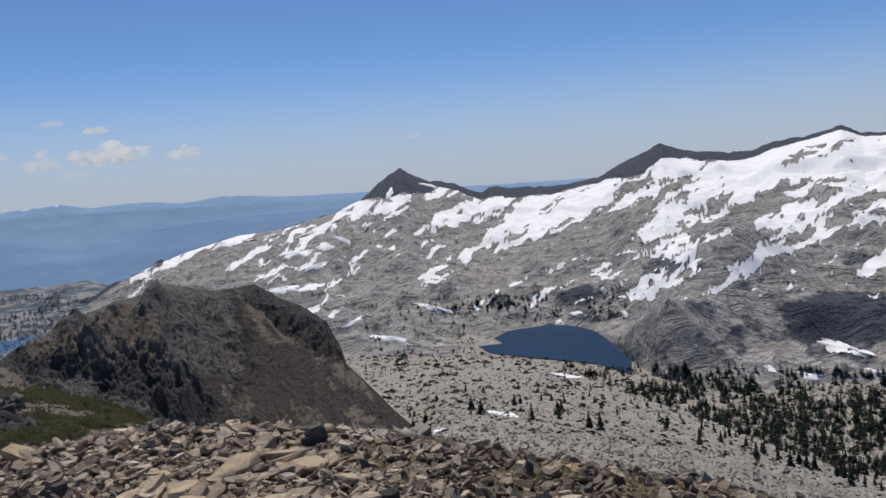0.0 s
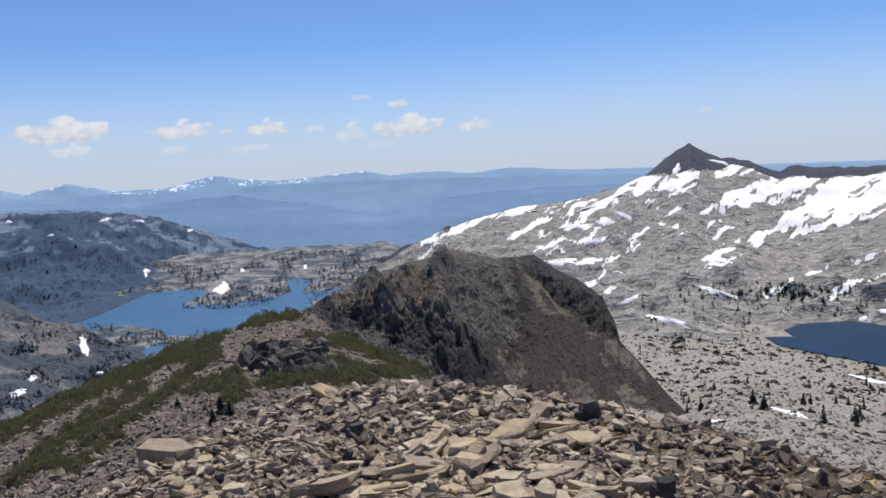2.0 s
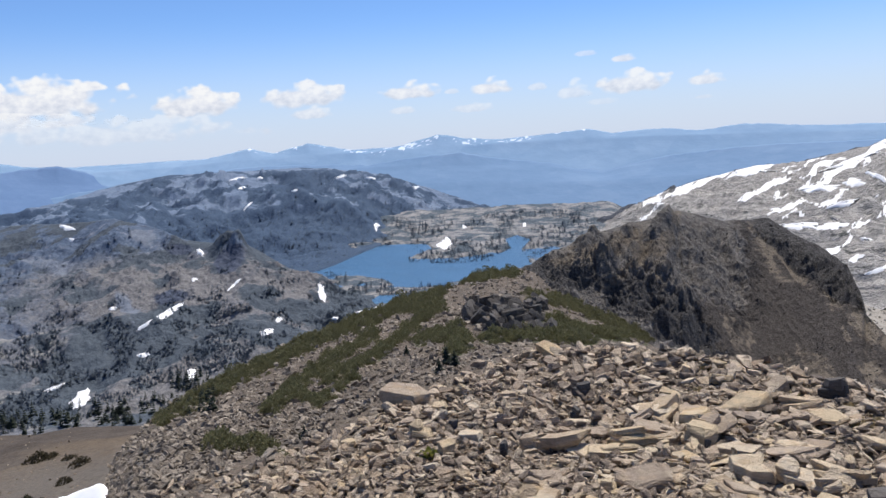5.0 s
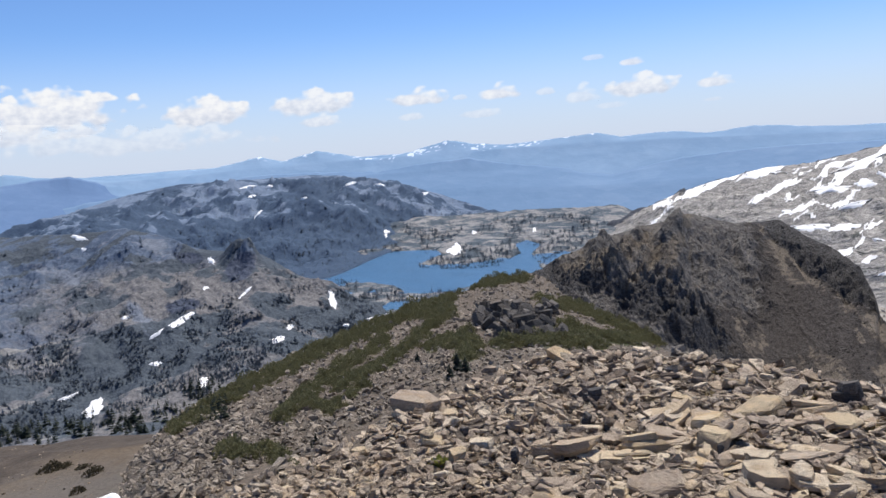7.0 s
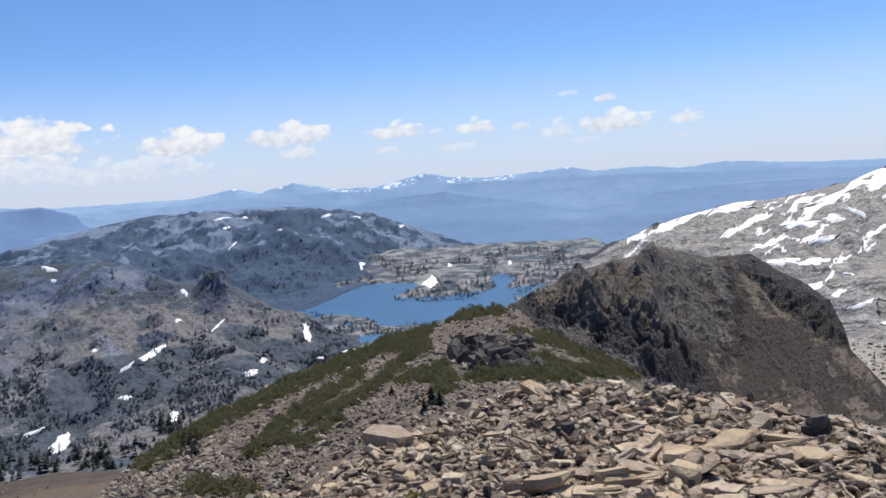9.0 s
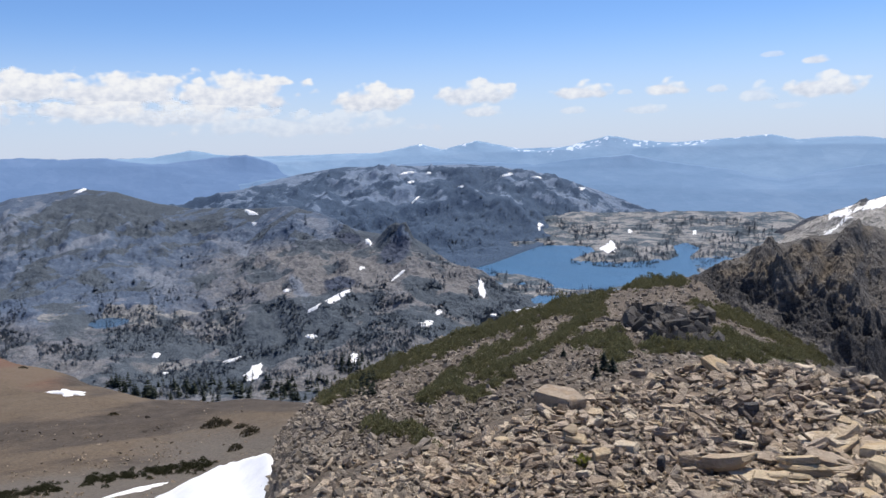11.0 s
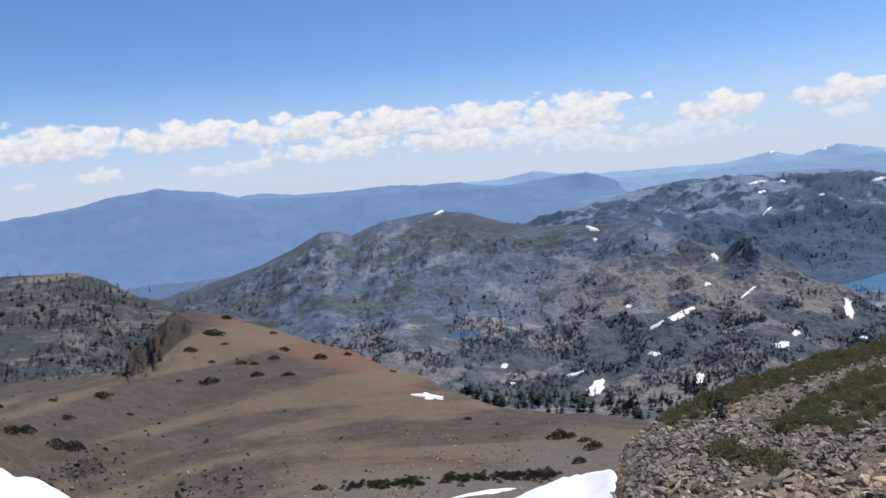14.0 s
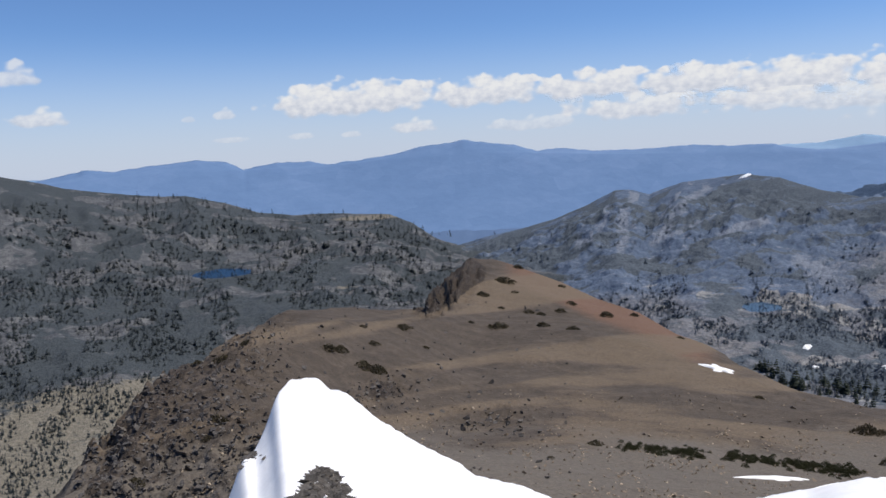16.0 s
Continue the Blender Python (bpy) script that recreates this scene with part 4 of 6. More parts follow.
# ---- lakes ----
def lake(name, mat, pts, z, label):
    bm = bmesh.new()
    c = Vector((sum(p[0] for p in pts) / len(pts), sum(p[1] for p in pts) / len(pts), z))
    vs = [bm.verts.new((x, y, z)) for x, y in pts]
    m = bm.verts.new(c)
    for a, b in zip(vs, vs[1:] + vs[:1]):
        bm.faces.new((a, b, m))
    bmesh.ops.recalc_face_normals(bm, faces=bm.faces)
    me = bpy.data.meshes.new(name)
    bm.to_mesh(me)
    me.materials.append(mat)
    if me.polygons[0].normal.z < 0:
        me.flip_normals()
    return tagged(new(name, me), label, "lake", kind="structure")


def ring_of(az0, az1, r0, r1, n=24):
    pts = []
    for i in range(n):
        a = 2 * math.pi * i / n
        w = 1 + 0.16 * math.sin(2 * a + az0) + 0.08 * math.sin(5 * a)
        pts.append(flat_xy((az0 + az1) / 2 + (az1 - az0) / 2 * math.cos(a) * w, (r0 + r1) / 2 + (r1 - r0) / 2 * math.sin(a) * w))
    return [(float(x), float(y)) for x, y in pts]


lake("water_big_lake", lake_mat, ring_of(27.5, 46.5, 1120, 2150, 48), LAKE_Z - 0.5, "blue mountain lake among granite flats")


lake("water_tarn", tarn_mat, [tuple(float(c) for c in flat_xy(a, (EYE + 189.7) / math.tan(radians(-e)))) for a, e in
     [(-12.9, -14.6), (-12.9, -12.7), (-11.5, -11.5), (-9.5, -11.1), (-7.6, -10.95), (-5.8, -11.1), (-4.3, -11.25), (-3.2, -11.7), (-3.9, -12.1), (-2.0, -12.2), (-3.0, -12.75), (-5.0, -13.1), (-8.2, -13.5), (-10.0, -13.75), (-11.2, -14.0)]],
     -189.7, "dark blue tarn below granite cliffs")
lake("water_far_pond", pond_mat, ring_of(69.4, 72.0, 930, 1006), -190.3, "small hazy blue lake among trees")
lake("water_forest_pond", tarn_mat, ring_of(105.8, 110.8, 1245, 1400), -174.5, "dark blue pond in the woods")


# ---- building blocks for things ----
rng = np.random.default_rng(7)


def turn(rx, ry, rz):
    return np.array(Euler((rx, ry, rz)).to_matrix())


def hull_rock(seed, flat=0.3, n=7, chip=0.012):
    """A split stone about one metre long: an irregular slab with broken sides and a flat, slightly dipping top."""
    g = np.random.default_rng(seed)
    ang = np.sort(np.arange(n) * 6.283 / n + g.uniform(-0.32, 0.32, n))
    rad = g.uniform(0.27, 0.6, n)
    deep = g.uniform(0.58, 0.92)
    dip = g.normal(0, 0.10, 2)
    bm = bmesh.new()
    loops = []
    for level, grow in ((-0.5, g.uniform(0.8, 1.05)), (g.uniform(-0.1, 0.2), g.uniform(0.95, 1.1)), (0.5, g.uniform(0.8, 0.98))):
        ring = []
        for t, q in zip(ang, rad):
            k = grow * g.uniform(0.9, 1.08)
            x, y = math.cos(t) * q * k, math.sin(t) * q * k * deep
            ring.append((x, y, flat * level + (dip[0] * x + dip[1] * y) * (level + 0.5) + g.normal(0, flat * 0.05)))
        loops += ring
    for p in loops:
        bm.verts.new(p)
    bmesh.ops.convex_hull(bm, input=bm.verts)
    bmesh.ops.delete(bm, geom=[v for v in bm.verts if not v.link_faces], context="VERTS")
    bmesh.ops.dissolve_limit(bm, angle_limit=radians(11), verts=bm.verts, edges=bm.edges)
    if chip:
        bmesh.ops.bevel(bm, geom=list(bm.edges), offset=chip, segments=1, affect="EDGES")
    bmesh.ops.triangulate(bm, faces=bm.faces)
    bm.verts.index_update()
    v = np.array([q.co for q in bm.verts])
    f = np.array([[q.index for q in t.verts] for t in bm.faces])
    bm.free()
    return v, f


def split_rock(seed, flat, n, chip):
    """A slab broken along its bedding: a lower sheet and a smaller one left lying on it."""
    g = np.random.default_rng(seed + 900)
    v, f = hull_rock(seed, flat * 0.62, n, chip)
    w, h = hull_rock(seed + 500, flat * 0.5, 5 + seed % 3, chip)
    w = w * (g.uniform(0.62, 0.86), g.uniform(0.62, 0.86), 1) + (g.uniform(-0.1, 0.1), g.uniform(-0.08, 0.08), flat * 0.46)
    return np.concatenate([v, w]) - (0, 0, flat * 0.2), np.concatenate([f, h + len(v)])


def cheap_rock(seed, flat=0.5, n=9):
    g = np.random.default_rng(seed)
    bm = bmesh.new()
    for q in g.uniform(-0.5, 0.5, (n, 3)) * (1.0, 0.75, flat):
        bm.verts.new(q)
    bmesh.ops.convex_hull(bm, input=bm.verts)
    bmesh.ops.delete(bm, geom=[v for v in bm.verts if not v.link_faces], context="VERTS")
    bmesh.ops.triangulate(bm, faces=bm.faces)
    bm.verts.index_update()
    v, f = np.array([q.co for q in bm.verts]), np.array([[q.index for q in t.verts] for t in bm.faces])
    bm.free()
    return v, f


def mesh_of(name, v, f, mat, smooth_faces=False):
    me = bpy.data.meshes.new(name)
    f = np.asarray(f)
    me.vertices.add(len(v))
    me.vertices.foreach_set("co", np.asarray(v, dtype=np.float32).ravel())
    me.loops.add(f.size)
    me.loops.foreach_set("vertex_index", f.astype(np.int32).ravel())
    me.polygons.add(len(f))
    me.polygons.foreach_set("loop_start", np.arange(0, f.size, f.shape[1], dtype=np.int32))
    me.polygons.foreach_set("use_smooth", np.full(len(f), smooth_faces, dtype=bool))
    me.update(calc_edges=True)
    me.materials.append(mat)
    return me


def strew(name, kinds, places, mat, label, category):
    """Very many small pieces as one object. places: (position, scale (3), rotation matrix)."""
    vs, fs, n = [], [], 0
    for i, (p, sc, m) in enumerate(places):
        v, f = kinds[i % len(kinds)]
        vs.append((v * sc) @ m.T + p)
        fs.append(f + n)
        n += len(v)
    me = mesh_of(name, np.concatenate(vs), np.concatenate(fs), mat)
    return tagged(new(name, me), label, category, kind="stuff")


def part(name, me, parent, label=""):
    ob = new(name, me)
    ob.parent = parent
    return tagged(ob, label)


def loose_stone_material(name, tones, stain, grain, specks=3.0, relief=0.5, whole=False):
    """Broken stone, each piece of its own tone, with stains, dark crusts and the lines of its bedding."""
    k = Nodes(name)
    pick = k.n.new("ShaderNodeObjectInfo").outputs["Random"]
    if not whole:
        pick = k.math("FRACT", k.math("ADD", pick, k.n.new("ShaderNodeNewGeometry").outputs["Random Per Island"]))
    a, b = k.noise(1.6 / grain, 5, 0.6), k.noise(20 / grain, 4, 0.75)
    crust, bed = k.noise(5.0 / grain, 6, 0.7, distortion=0.8), k.noise(4.0 / grain, 4, 0.6, stretch=(0.5, 0.5, 7.0))
    n = len(tones)
    col = k.ramp(k.math("ADD", k.math("MULTIPLY", pick, 0.75), k.math("MULTIPLY", a, 0.3)), [(0.1 + 0.85 * i / (n - 1), c) for i, c in enumerate(tones)])
    col = k.mix(k.math("MULTIPLY", k.math("SUBTRACT", a, 0.5, clamp=True), 4.0, clamp=True), col, k.mix(0.5, col, stain))
    col = k.mix(k.math("MULTIPLY", k.math("SUBTRACT", crust, 0.53, clamp=True), 6.0, clamp=True), col, k.mix(0.3, col, (0.12, 0.10, 0.082)))
    col = k.mix(k.math("MULTIPLY", k.math("SUBTRACT", 0.42, bed, clamp=True), 4.0, clamp=True), col, k.mix(0.4, col, (0.08, 0.066, 0.052)))
    col = k.mix(k.math("MULTIPLY", k.math("SUBTRACT", b, 0.56, clamp=True), specks, clamp=True), col, (0.09, 0.08, 0.07))
    high = k.math("ADD", k.math("ADD", b, k.math("MULTIPLY", a, 0.7)), k.math("ADD", k.math("MULTIPLY", bed, 1.1), k.math("MULTIPLY", crust, 0.8)))
    return k.done(col, high, 0.88, relief, grain * 0.14)


slab_mat = loose_stone_material("split_tan_stone", [(0.26, 0.20, 0.15), (0.70, 0.55, 0.355), (0.78, 0.64, 0.455), (0.44, 0.345, 0.26), (0.80, 0.665, 0.49), (0.70, 0.53, 0.32), (0.58, 0.465, 0.355), (0.30, 0.24, 0.19)], (0.55, 0.34, 0.15), 0.35, 2.2, 0.8, True)
dark_stone_mat = loose_stone_material("dark_stone", [(0.05, 0.046, 0.045), (0.10, 0.091, 0.085), (0.165, 0.147, 0.13)], (0.12, 0.09, 0.06), 1.2)
rubble_mat = loose_stone_material("summit_rubble_stone", [(0.08, 0.064, 0.053), (0.44, 0.345, 0.26), (0.70, 0.56, 0.41), (0.15, 0.12, 0.098), (0.56, 0.445, 0.335), (0.80, 0.66, 0.485), (0.11, 0.088, 0.072), (0.66, 0.515, 0.36), (0.34, 0.267, 0.208)], (0.36, 0.23, 0.12), 0.4, 3.0, 0.75)
brown_rubble_mat = loose_stone_material("brown_rubble_stone", [(0.05, 0.042, 0.035), (0.19, 0.148, 0.107), (0.34, 0.268, 0.193), (0.10, 0.08, 0.062), (0.25, 0.196, 0.143), (0.50, 0.405, 0.295), (0.085, 0.07, 0.058)], (0.26, 0.175, 0.10), 0.4)
scree_mat = loose_stone_material("shoulder_scree_stone", [(0.11, 0.093, 0.075), (0.26, 0.217, 0.17), (0.42, 0.355, 0.28)], (0.2, 0.15, 0.1), 0.6)
knob_stone_mat = loose_stone_material("knob_stone", [(0.05, 0.045, 0.041), (0.10, 0.09, 0.08), (0.16, 0.142, 0.125)], (0.12, 0.09, 0.06), 1.2)
granite_block_mat = loose_stone_material("pale_talus_block", [(0.22, 0.198, 0.165), (0.36, 0.322, 0.272), (0.50, 0.455, 0.39), (0.29, 0.262, 0.222)], (0.36, 0.30, 0.22), 2.0)


# ---- the loose stones of the summit ----
SLABS = [mesh_of("rock", *(split_rock if s % 2 else hull_rock)(s, 0.14 + 0.18 * (s % 4) / 3, 5 + s % 4, 0.006), slab_mat) for s in range(100, 118)]
DARKS = [mesh_of("rock", *split_rock(s, 0.5, 6, 0.012), dark_stone_mat) for s in range(140, 144)]


def set_rock(me, az, r, size, tilt, spin, label, group, sink=0.1):
    x, y = (float(c) for c in flat_xy(az, r))
    ob = new("rock", me)
    z = height(x, y)
    flat = max(abs(v.co.z) for v in me.vertices) * size[2]
    ob.matrix_world = Matrix.LocRotScale((x, y, z + flat * (1 - 2 * sink)), Euler((radians(tilt[0]), radians(tilt[1]), radians(spin))), size)
    return tagged(ob, label, "rock", group=group)


# stones that stand out: bearing, drop below eye level in degrees, width and height in degrees, dark
BIG = [(40.4, 17.9, 4.4, 1.9, 0), (10.2, 17.5, 2.9, 1.9, 1), (22.9, 19.4, 5.2, 1.0, 0), (25.2, 22.0, 5.6, 1.2, 0), (36.3, 20.9, 2.8, 1.5, 0), (31.5, 21.4, 3.2, 2.0, 0), (18.6, 20.2, 4.4, 1.2, 1), (13.6, 22.8, 3.8, 2.6, 0),
       (6.9, 22.1, 4.5, 1.5, 0), (16.6, 24.4, 4.6, 1.6, 0), (17.0, 21.8, 4.4, 1.2, 0), (13.3, 21.2, 4.0, 1.2, 0)]
BIG_NEAR = [(20.6, 22.4, 3.4, 1.0, 0), (28.2, 20.2, 3.4, 0.8, 0), (8.0, 20.5, 3.6, 1.2, 0), (26.6, 24.2, 2.4, 1.4, 0),
       (16.3, 22.9, 4.4, 2.2, 0), (9.9, 22.6, 4.3, 1.7, 0), (8.0, 24.6, 6.5, 2.8, 1), (0.5, 24.2, 3.7, 3.2, 1), (5.4, 22.7, 2.6, 2.2, 1), (-15.1, 21.9, 1.3, 0.9, 1), (-8, 23.0, 2.6, 1.2, 0),
       (21.7, 21.0, 4.6, 0.9, 0), (27.4, 18.2, 2.0, 1.2, 1), (21.3, 18.2, 2.0, 1.0, 0)]
for i, (az, drop, w, h, dark) in enumerate(BIG + BIG_NEAR):
    r = meet(az, -drop - 0.4 * h)[1]
    wide, tall = r * radians(w) * (0.8 if dark else 0.9), r * radians(h) * (0.9 if dark else 0.62)
    me = DARKS[i % 4] if dark else SLABS[i % 18]
    zs = [v.co.z for v in me.vertices]
    span = max(zs) - min(zs)
    set_rock(me, az, r, (wide, wide * rng.uniform(0.8, 1.1), tall / span), (rng.uniform(-9, 3), rng.uniform(-5, 5)), az + rng.uniform(-25, 25),
             "dark angular boulder on the stony summit" if dark else "broad flat tan split slab on the summit", "large summit slabs", -0.05)

FLATS = [mesh_of("rock", *(split_rock if s % 3 else hull_rock)(s, 0.09 + 0.1 * (s % 4) / 3, 5 + s % 4, 0.004), slab_mat) for s in range(160, 176)]
count = 0
while count < 295:
    paved = count < 115
    az, drop = (float(np.clip(rng.normal(20, 7.5), 5, 38)), rng.uniform(19.0, 26.0)) if paved else (rng.uniform(-26, 60), rng.uniform(15.6, 26.0))
    if paved and drop < 19 + 0.012 * (az - 16) ** 2:
        continue
    hit = meet(az, -drop)
    r = hit[1]
    if r > float(edge_r(np.array(az))) * 0.98 or r < 2.2:
        continue
    if paved:
        me, wide = FLATS[count % 16], r * radians(1.1 * (4.6 / 1.1) ** (rng.random() ** 1.3))
        size, tilt, sink = (wide, wide * rng.uniform(0.7, 1.15), wide * rng.uniform(0.8, 1.5)), (rng.normal(2, 6), rng.normal(0, 7)), rng.uniform(-0.4, 0.1)
    else:
        me, wide = (SLABS[int(rng.integers(18))] if rng.random() < (0.94 if az > 2 else 0.6) else DARKS[int(rng.integers(4))]), r * radians(0.8 * (2.3 / 0.8) ** rng.random())
        size, tilt, sink = (wide, wide * rng.uniform(0.7, 1.1), wide * rng.uniform(0.9, 1.7)), (rng.normal(2, 11), rng.normal(0, 11)), 0.0
    if me in DARKS:
        size = tuple(0.62 * c for c in size)
    set_rock(me, az, r, size, tilt, rng.uniform(0, 360), "broad pale tan slab lying among others" if paved else "tan angular stone lying in the summit rubble", "pale summit slabs" if paved else "summit stones", sink)
    count += 1

set_rock(FLATS[3], 100.0, 0.12, (0.9, 0.75, 0.5), (1, 1), 20, "flat tan slab underfoot on the summit", "pale summit slabs", 0.3)
KINDS = [hull_rock(s, 0.11 + 0.19 * (s % 3) / 2, 5 + s % 3, 0) for s in range(200, 214)]
CHEAP = [cheap_rock(s, 0.45 + 0.2 * (s % 3) / 2) for s in range(230, 250)]


def seen_scatter(n, az0, az1, e0, e1, size, tilt, keep=None, names=None, vary=0.45, perch=0.1):
    """Stones spread evenly over the camera's view, by bearing and elevation, and set on the land; size in metres."""
    out, tries = [], 0
    while len(out) < n and tries < n * 30:
        tries += 1
        az, el = rng.uniform(az0, az1), rng.uniform(e0, e1)
        if keep and not keep(az, el):
            continue
        hit = meet(az, el)
        if not hit or (names and hit[2] not in names):
            continue
        p, d, _ = hit
        sz = size(d) * math.exp(min(0.8, rng.normal(0, vary)))
        out.append((np.array(p) + (0, 0, sz * perch * rng.uniform(0.3, 1.7)), np.array((sz, sz * rng.uniform(0.6, 1), sz * rng.uniform(0.6, 1.15))), turn(rng.normal(0, tilt), rng.normal(0, tilt), rng.uniform(0, 6.28))))
    return out


on_top = lambda az, el: el < float(edge_e(np.array(az)))
pale_side = lambda az, el: on_top(az, el) and az > rng.normal(2, 5)
brown_side = lambda az, el: on_top(az, el) and az < rng.normal(2, 5)
strew("summit_rubble", KINDS, seen_scatter(11500, -12, 64, -27.5, -15, lambda d: d * radians(0.62), 0.42, pale_side, ("ground",), 0.55, 0.24), rubble_mat, "tan and grey angular rubble covering the summit", "rubble")
strew("summit_chips", CHEAP, seen_scatter(9000, -12, 64, -27.5, -15, lambda d: d * radians(0.24), 0.4, pale_side, ("ground",)), rubble_mat, "small stone chips between the summit slabs", "rubble")
strew("brown_rubble", KINDS, seen_scatter(4200, -34, 14, -28.5, -16, lambda d: d * radians(0.62), 0.45, brown_side, ("ground",), 0.6, 0.24), brown_rubble_mat, "dark brown angular rubble with dry grass between", "rubble")
strew("brown_chips", CHEAP, seen_scatter(4500, -34, 14, -28.5, -16, lambda d: d * radians(0.25), 0.4, brown_side, ("ground",)), brown_rubble_mat, "small dark brown stone chips on the summit", "rubble")
around = []
for i in range(5200):
    az, r = rng.uniform(-180, 180), 0.7 * (6.5 / 0.7) ** math.sqrt(rng.random())
    x, y = (float(c) for c in flat_xy(az, r))
    sz = 0.05 * (0.32 / 0.05) ** (rng.random() ** 1.8)
    if -30 < az < 62 and r > 3.2:
        continue
    around.append((np.array((x, y, height(x, y) + sz * 0.08)), np.array((sz, sz * rng.uniform(0.6, 1), sz * rng.uniform(0.6, 1.1))), turn(rng.normal(0, 0.3), rng.normal(0, 0.3), rng.uniform(0, 6.28))))
strew("near_rubble", KINDS, around, rubble_mat, "tan angular rubble underfoot round the summit", "rubble")
in_tarn = lambda az, el: -13.6 < az < -1.8 and -14.2 < el < -10.8 and el > -12.4 - 0.14 * -az
past_edge = lambda az, el: el > float(edge_e(np.array(az))) + 0.15
strew("shoulder_scree", CHEAP, seen_scatter(8500, 17, 62.5, -23, -9.4, lambda d: 0.09 + 0.0036 * d, 0.4, past_edge, ("ground",)), scree_mat, "grey-brown scree stones on the shoulder", "scree")
strew("slope_talus", CHEAP, seen_scatter(9000, -32, 9, -23, -11.7, lambda d: 0.1 + 0.0031 * d, 0.4, lambda az, el: past_edge(az, el) and not in_tarn(az, el), ("ground",)), granite_block_mat, "pale talus blocks on the long slope", "talus")
strew("knob_rubble", CHEAP, seen_scatter(6000, 1, 30, -18, -6.1, lambda d: 0.08 + 0.0012 * d, 0.5, None, ("rocky_knob",)), knob_stone_mat, "dark broken rock on the knob", "rubble")
strew("hill_stones", CHEAP, seen_scatter(2500, 84, 119, -24, -10.4, lambda d: 0.14 + 0.0032 * d, 0.5, lambda az, el: rng.random() < 0.03 + float(bh_rocky(np.array(az), np.array(el))), ("brown_hill",)), dark_stone_mat, "dark stones and ledges on the brown hill", "stones")

strew("hill_gravel", CHEAP, seen_scatter(2600, 62, 112, -24.5, -17.0, lambda d: 0.05 + 0.0026 * d, 0.4, lambda az, el: rng.random() < 0.12 + 0.88 * float(smooth(0.5, 0.66, fbm(np.array(az * 0.35), np.array(el * 1.1), 4, 211))) * float(smooth(-18.0, -20.5, el)), ("brown_hill",)), brown_rubble_mat, "grey-brown gravel and small stones on the lower scree", "gravel")
strew("edge_rocks", KINDS, seen_scatter(3200, 52, 63, -33, -16.5, lambda d: 0.05 + 0.0042 * d, 0.4, None, ("ground",), 0.6), scree_mat, "broken tan rocks along the shoulder edge above the snow", "rocks")

# rocky outcrop on the shoulder
OC = [mesh_of("boulder", *split_rock(s, 0.55, 7, 0.01), knob_stone_mat) for s in range(300, 306)]
hit = meet(31.6, -13.2)
outcrop = tagged(new("rock_outcrop"), "dark jagged rock outcrop among dwarf pines", "outcrop")
outcrop.location = hit[0]
for i in range(60):
    az, el = 31.5 + rng.normal(0, 1.1), rng.uniform(-14.2, -11.9)
    q = meet(az, el)
    if q and abs(q[1] / hit[1] - 1) < 0.6:
        sz = rng.uniform(0.8, 2.3) * q[1] / 55
        b = part("boulder", OC[i % 6], outcrop)
        b.matrix_local = Matrix.LocRotScale(Vector(q[0]) - Vector(hit[0]) + Vector((0, 0, sz * 0.12)), Euler((rng.normal(0, 0.4), rng.normal(0, 0.4), rng.uniform(0, 6))), (sz, sz * 0.8, sz))


# ---- snow ----
def snow_patch(az, el, w, h, lean, label, group):
    """A ragged snow patch laid on the land where that line of sight meets it."""
    first = meet(az, el)
    if not first:
        return None
    rings, spokes = 6, 64
    w, h = w * 0.95, h * 0.9
    ca, sa = math.cos(radians(lean)), math.sin(radians(lean))
    ph = rng.uniform(0, 100)
    grid = []
    for i in range(rings + 1):
        row = []
        for j in range(spokes):
            a = 2 * math.pi * j / spokes
            rag = max(0.3, -0.1 + 1.95 * float(fbm(np.array(math.cos(a) * 1.5 + ph), np.array(math.sin(a) * 1.5), 5, 3, 0.55)))
            u, v = math.cos(a) * rag * i / rings * w / 2, math.sin(a) * rag * i / rings * h / 2
            q = meet(az - (u * ca - v * sa), el + u * sa + v * ca)
            row.append(q if q and 0.94 < q[1] / first[1] < 1.07 else None)
        grid.append(row)
    lift = 0.0007 * first[1] + 0.04
    bm = bmesh.new()
    vv = [[bm.verts.new((q[0][0], q[0][1], q[0][2] + (lift if i < rings else -lift))) if q else None for q in row] for i, row in enumerate(grid)]
    for i in range(1, rings + 1):
        for j in range(spokes):
            k = (j + 1) % spokes
            quad = [vv[i - 1][j], vv[i][j], vv[i][k], vv[i - 1][k]]
            if all(quad):
                bm.faces.new(quad)
    bmesh.ops.remove_doubles(bm, verts=bm.verts, dist=lift * 0.05)
    bmesh.ops.delete(bm, geom=[v for v in bm.verts if not v.link_faces], context="VERTS")
    if not bm.faces:
        return None
    for _ in range(8):
        bmesh.ops.smooth_vert(bm, verts=[v for v in bm.verts if not v.is_boundary], factor=0.5, use_axis_x=True, use_axis_y=True, use_axis_z=True)
    bmesh.ops.translate(bm, verts=bm.verts, vec=(0, 0, lift))
    bmesh.ops.recalc_face_normals(bm, faces=bm.faces)
    me = bpy.data.meshes.new("snow_patch")
    bm.to_mesh(me)
    bm.free()
    me.materials.append(snow_mat)
    me.polygons.foreach_set("use_smooth", np.ones(len(me.polygons), dtype=bool))
    return tagged(new("snow_patch", me), label, "snow patch", group=group)


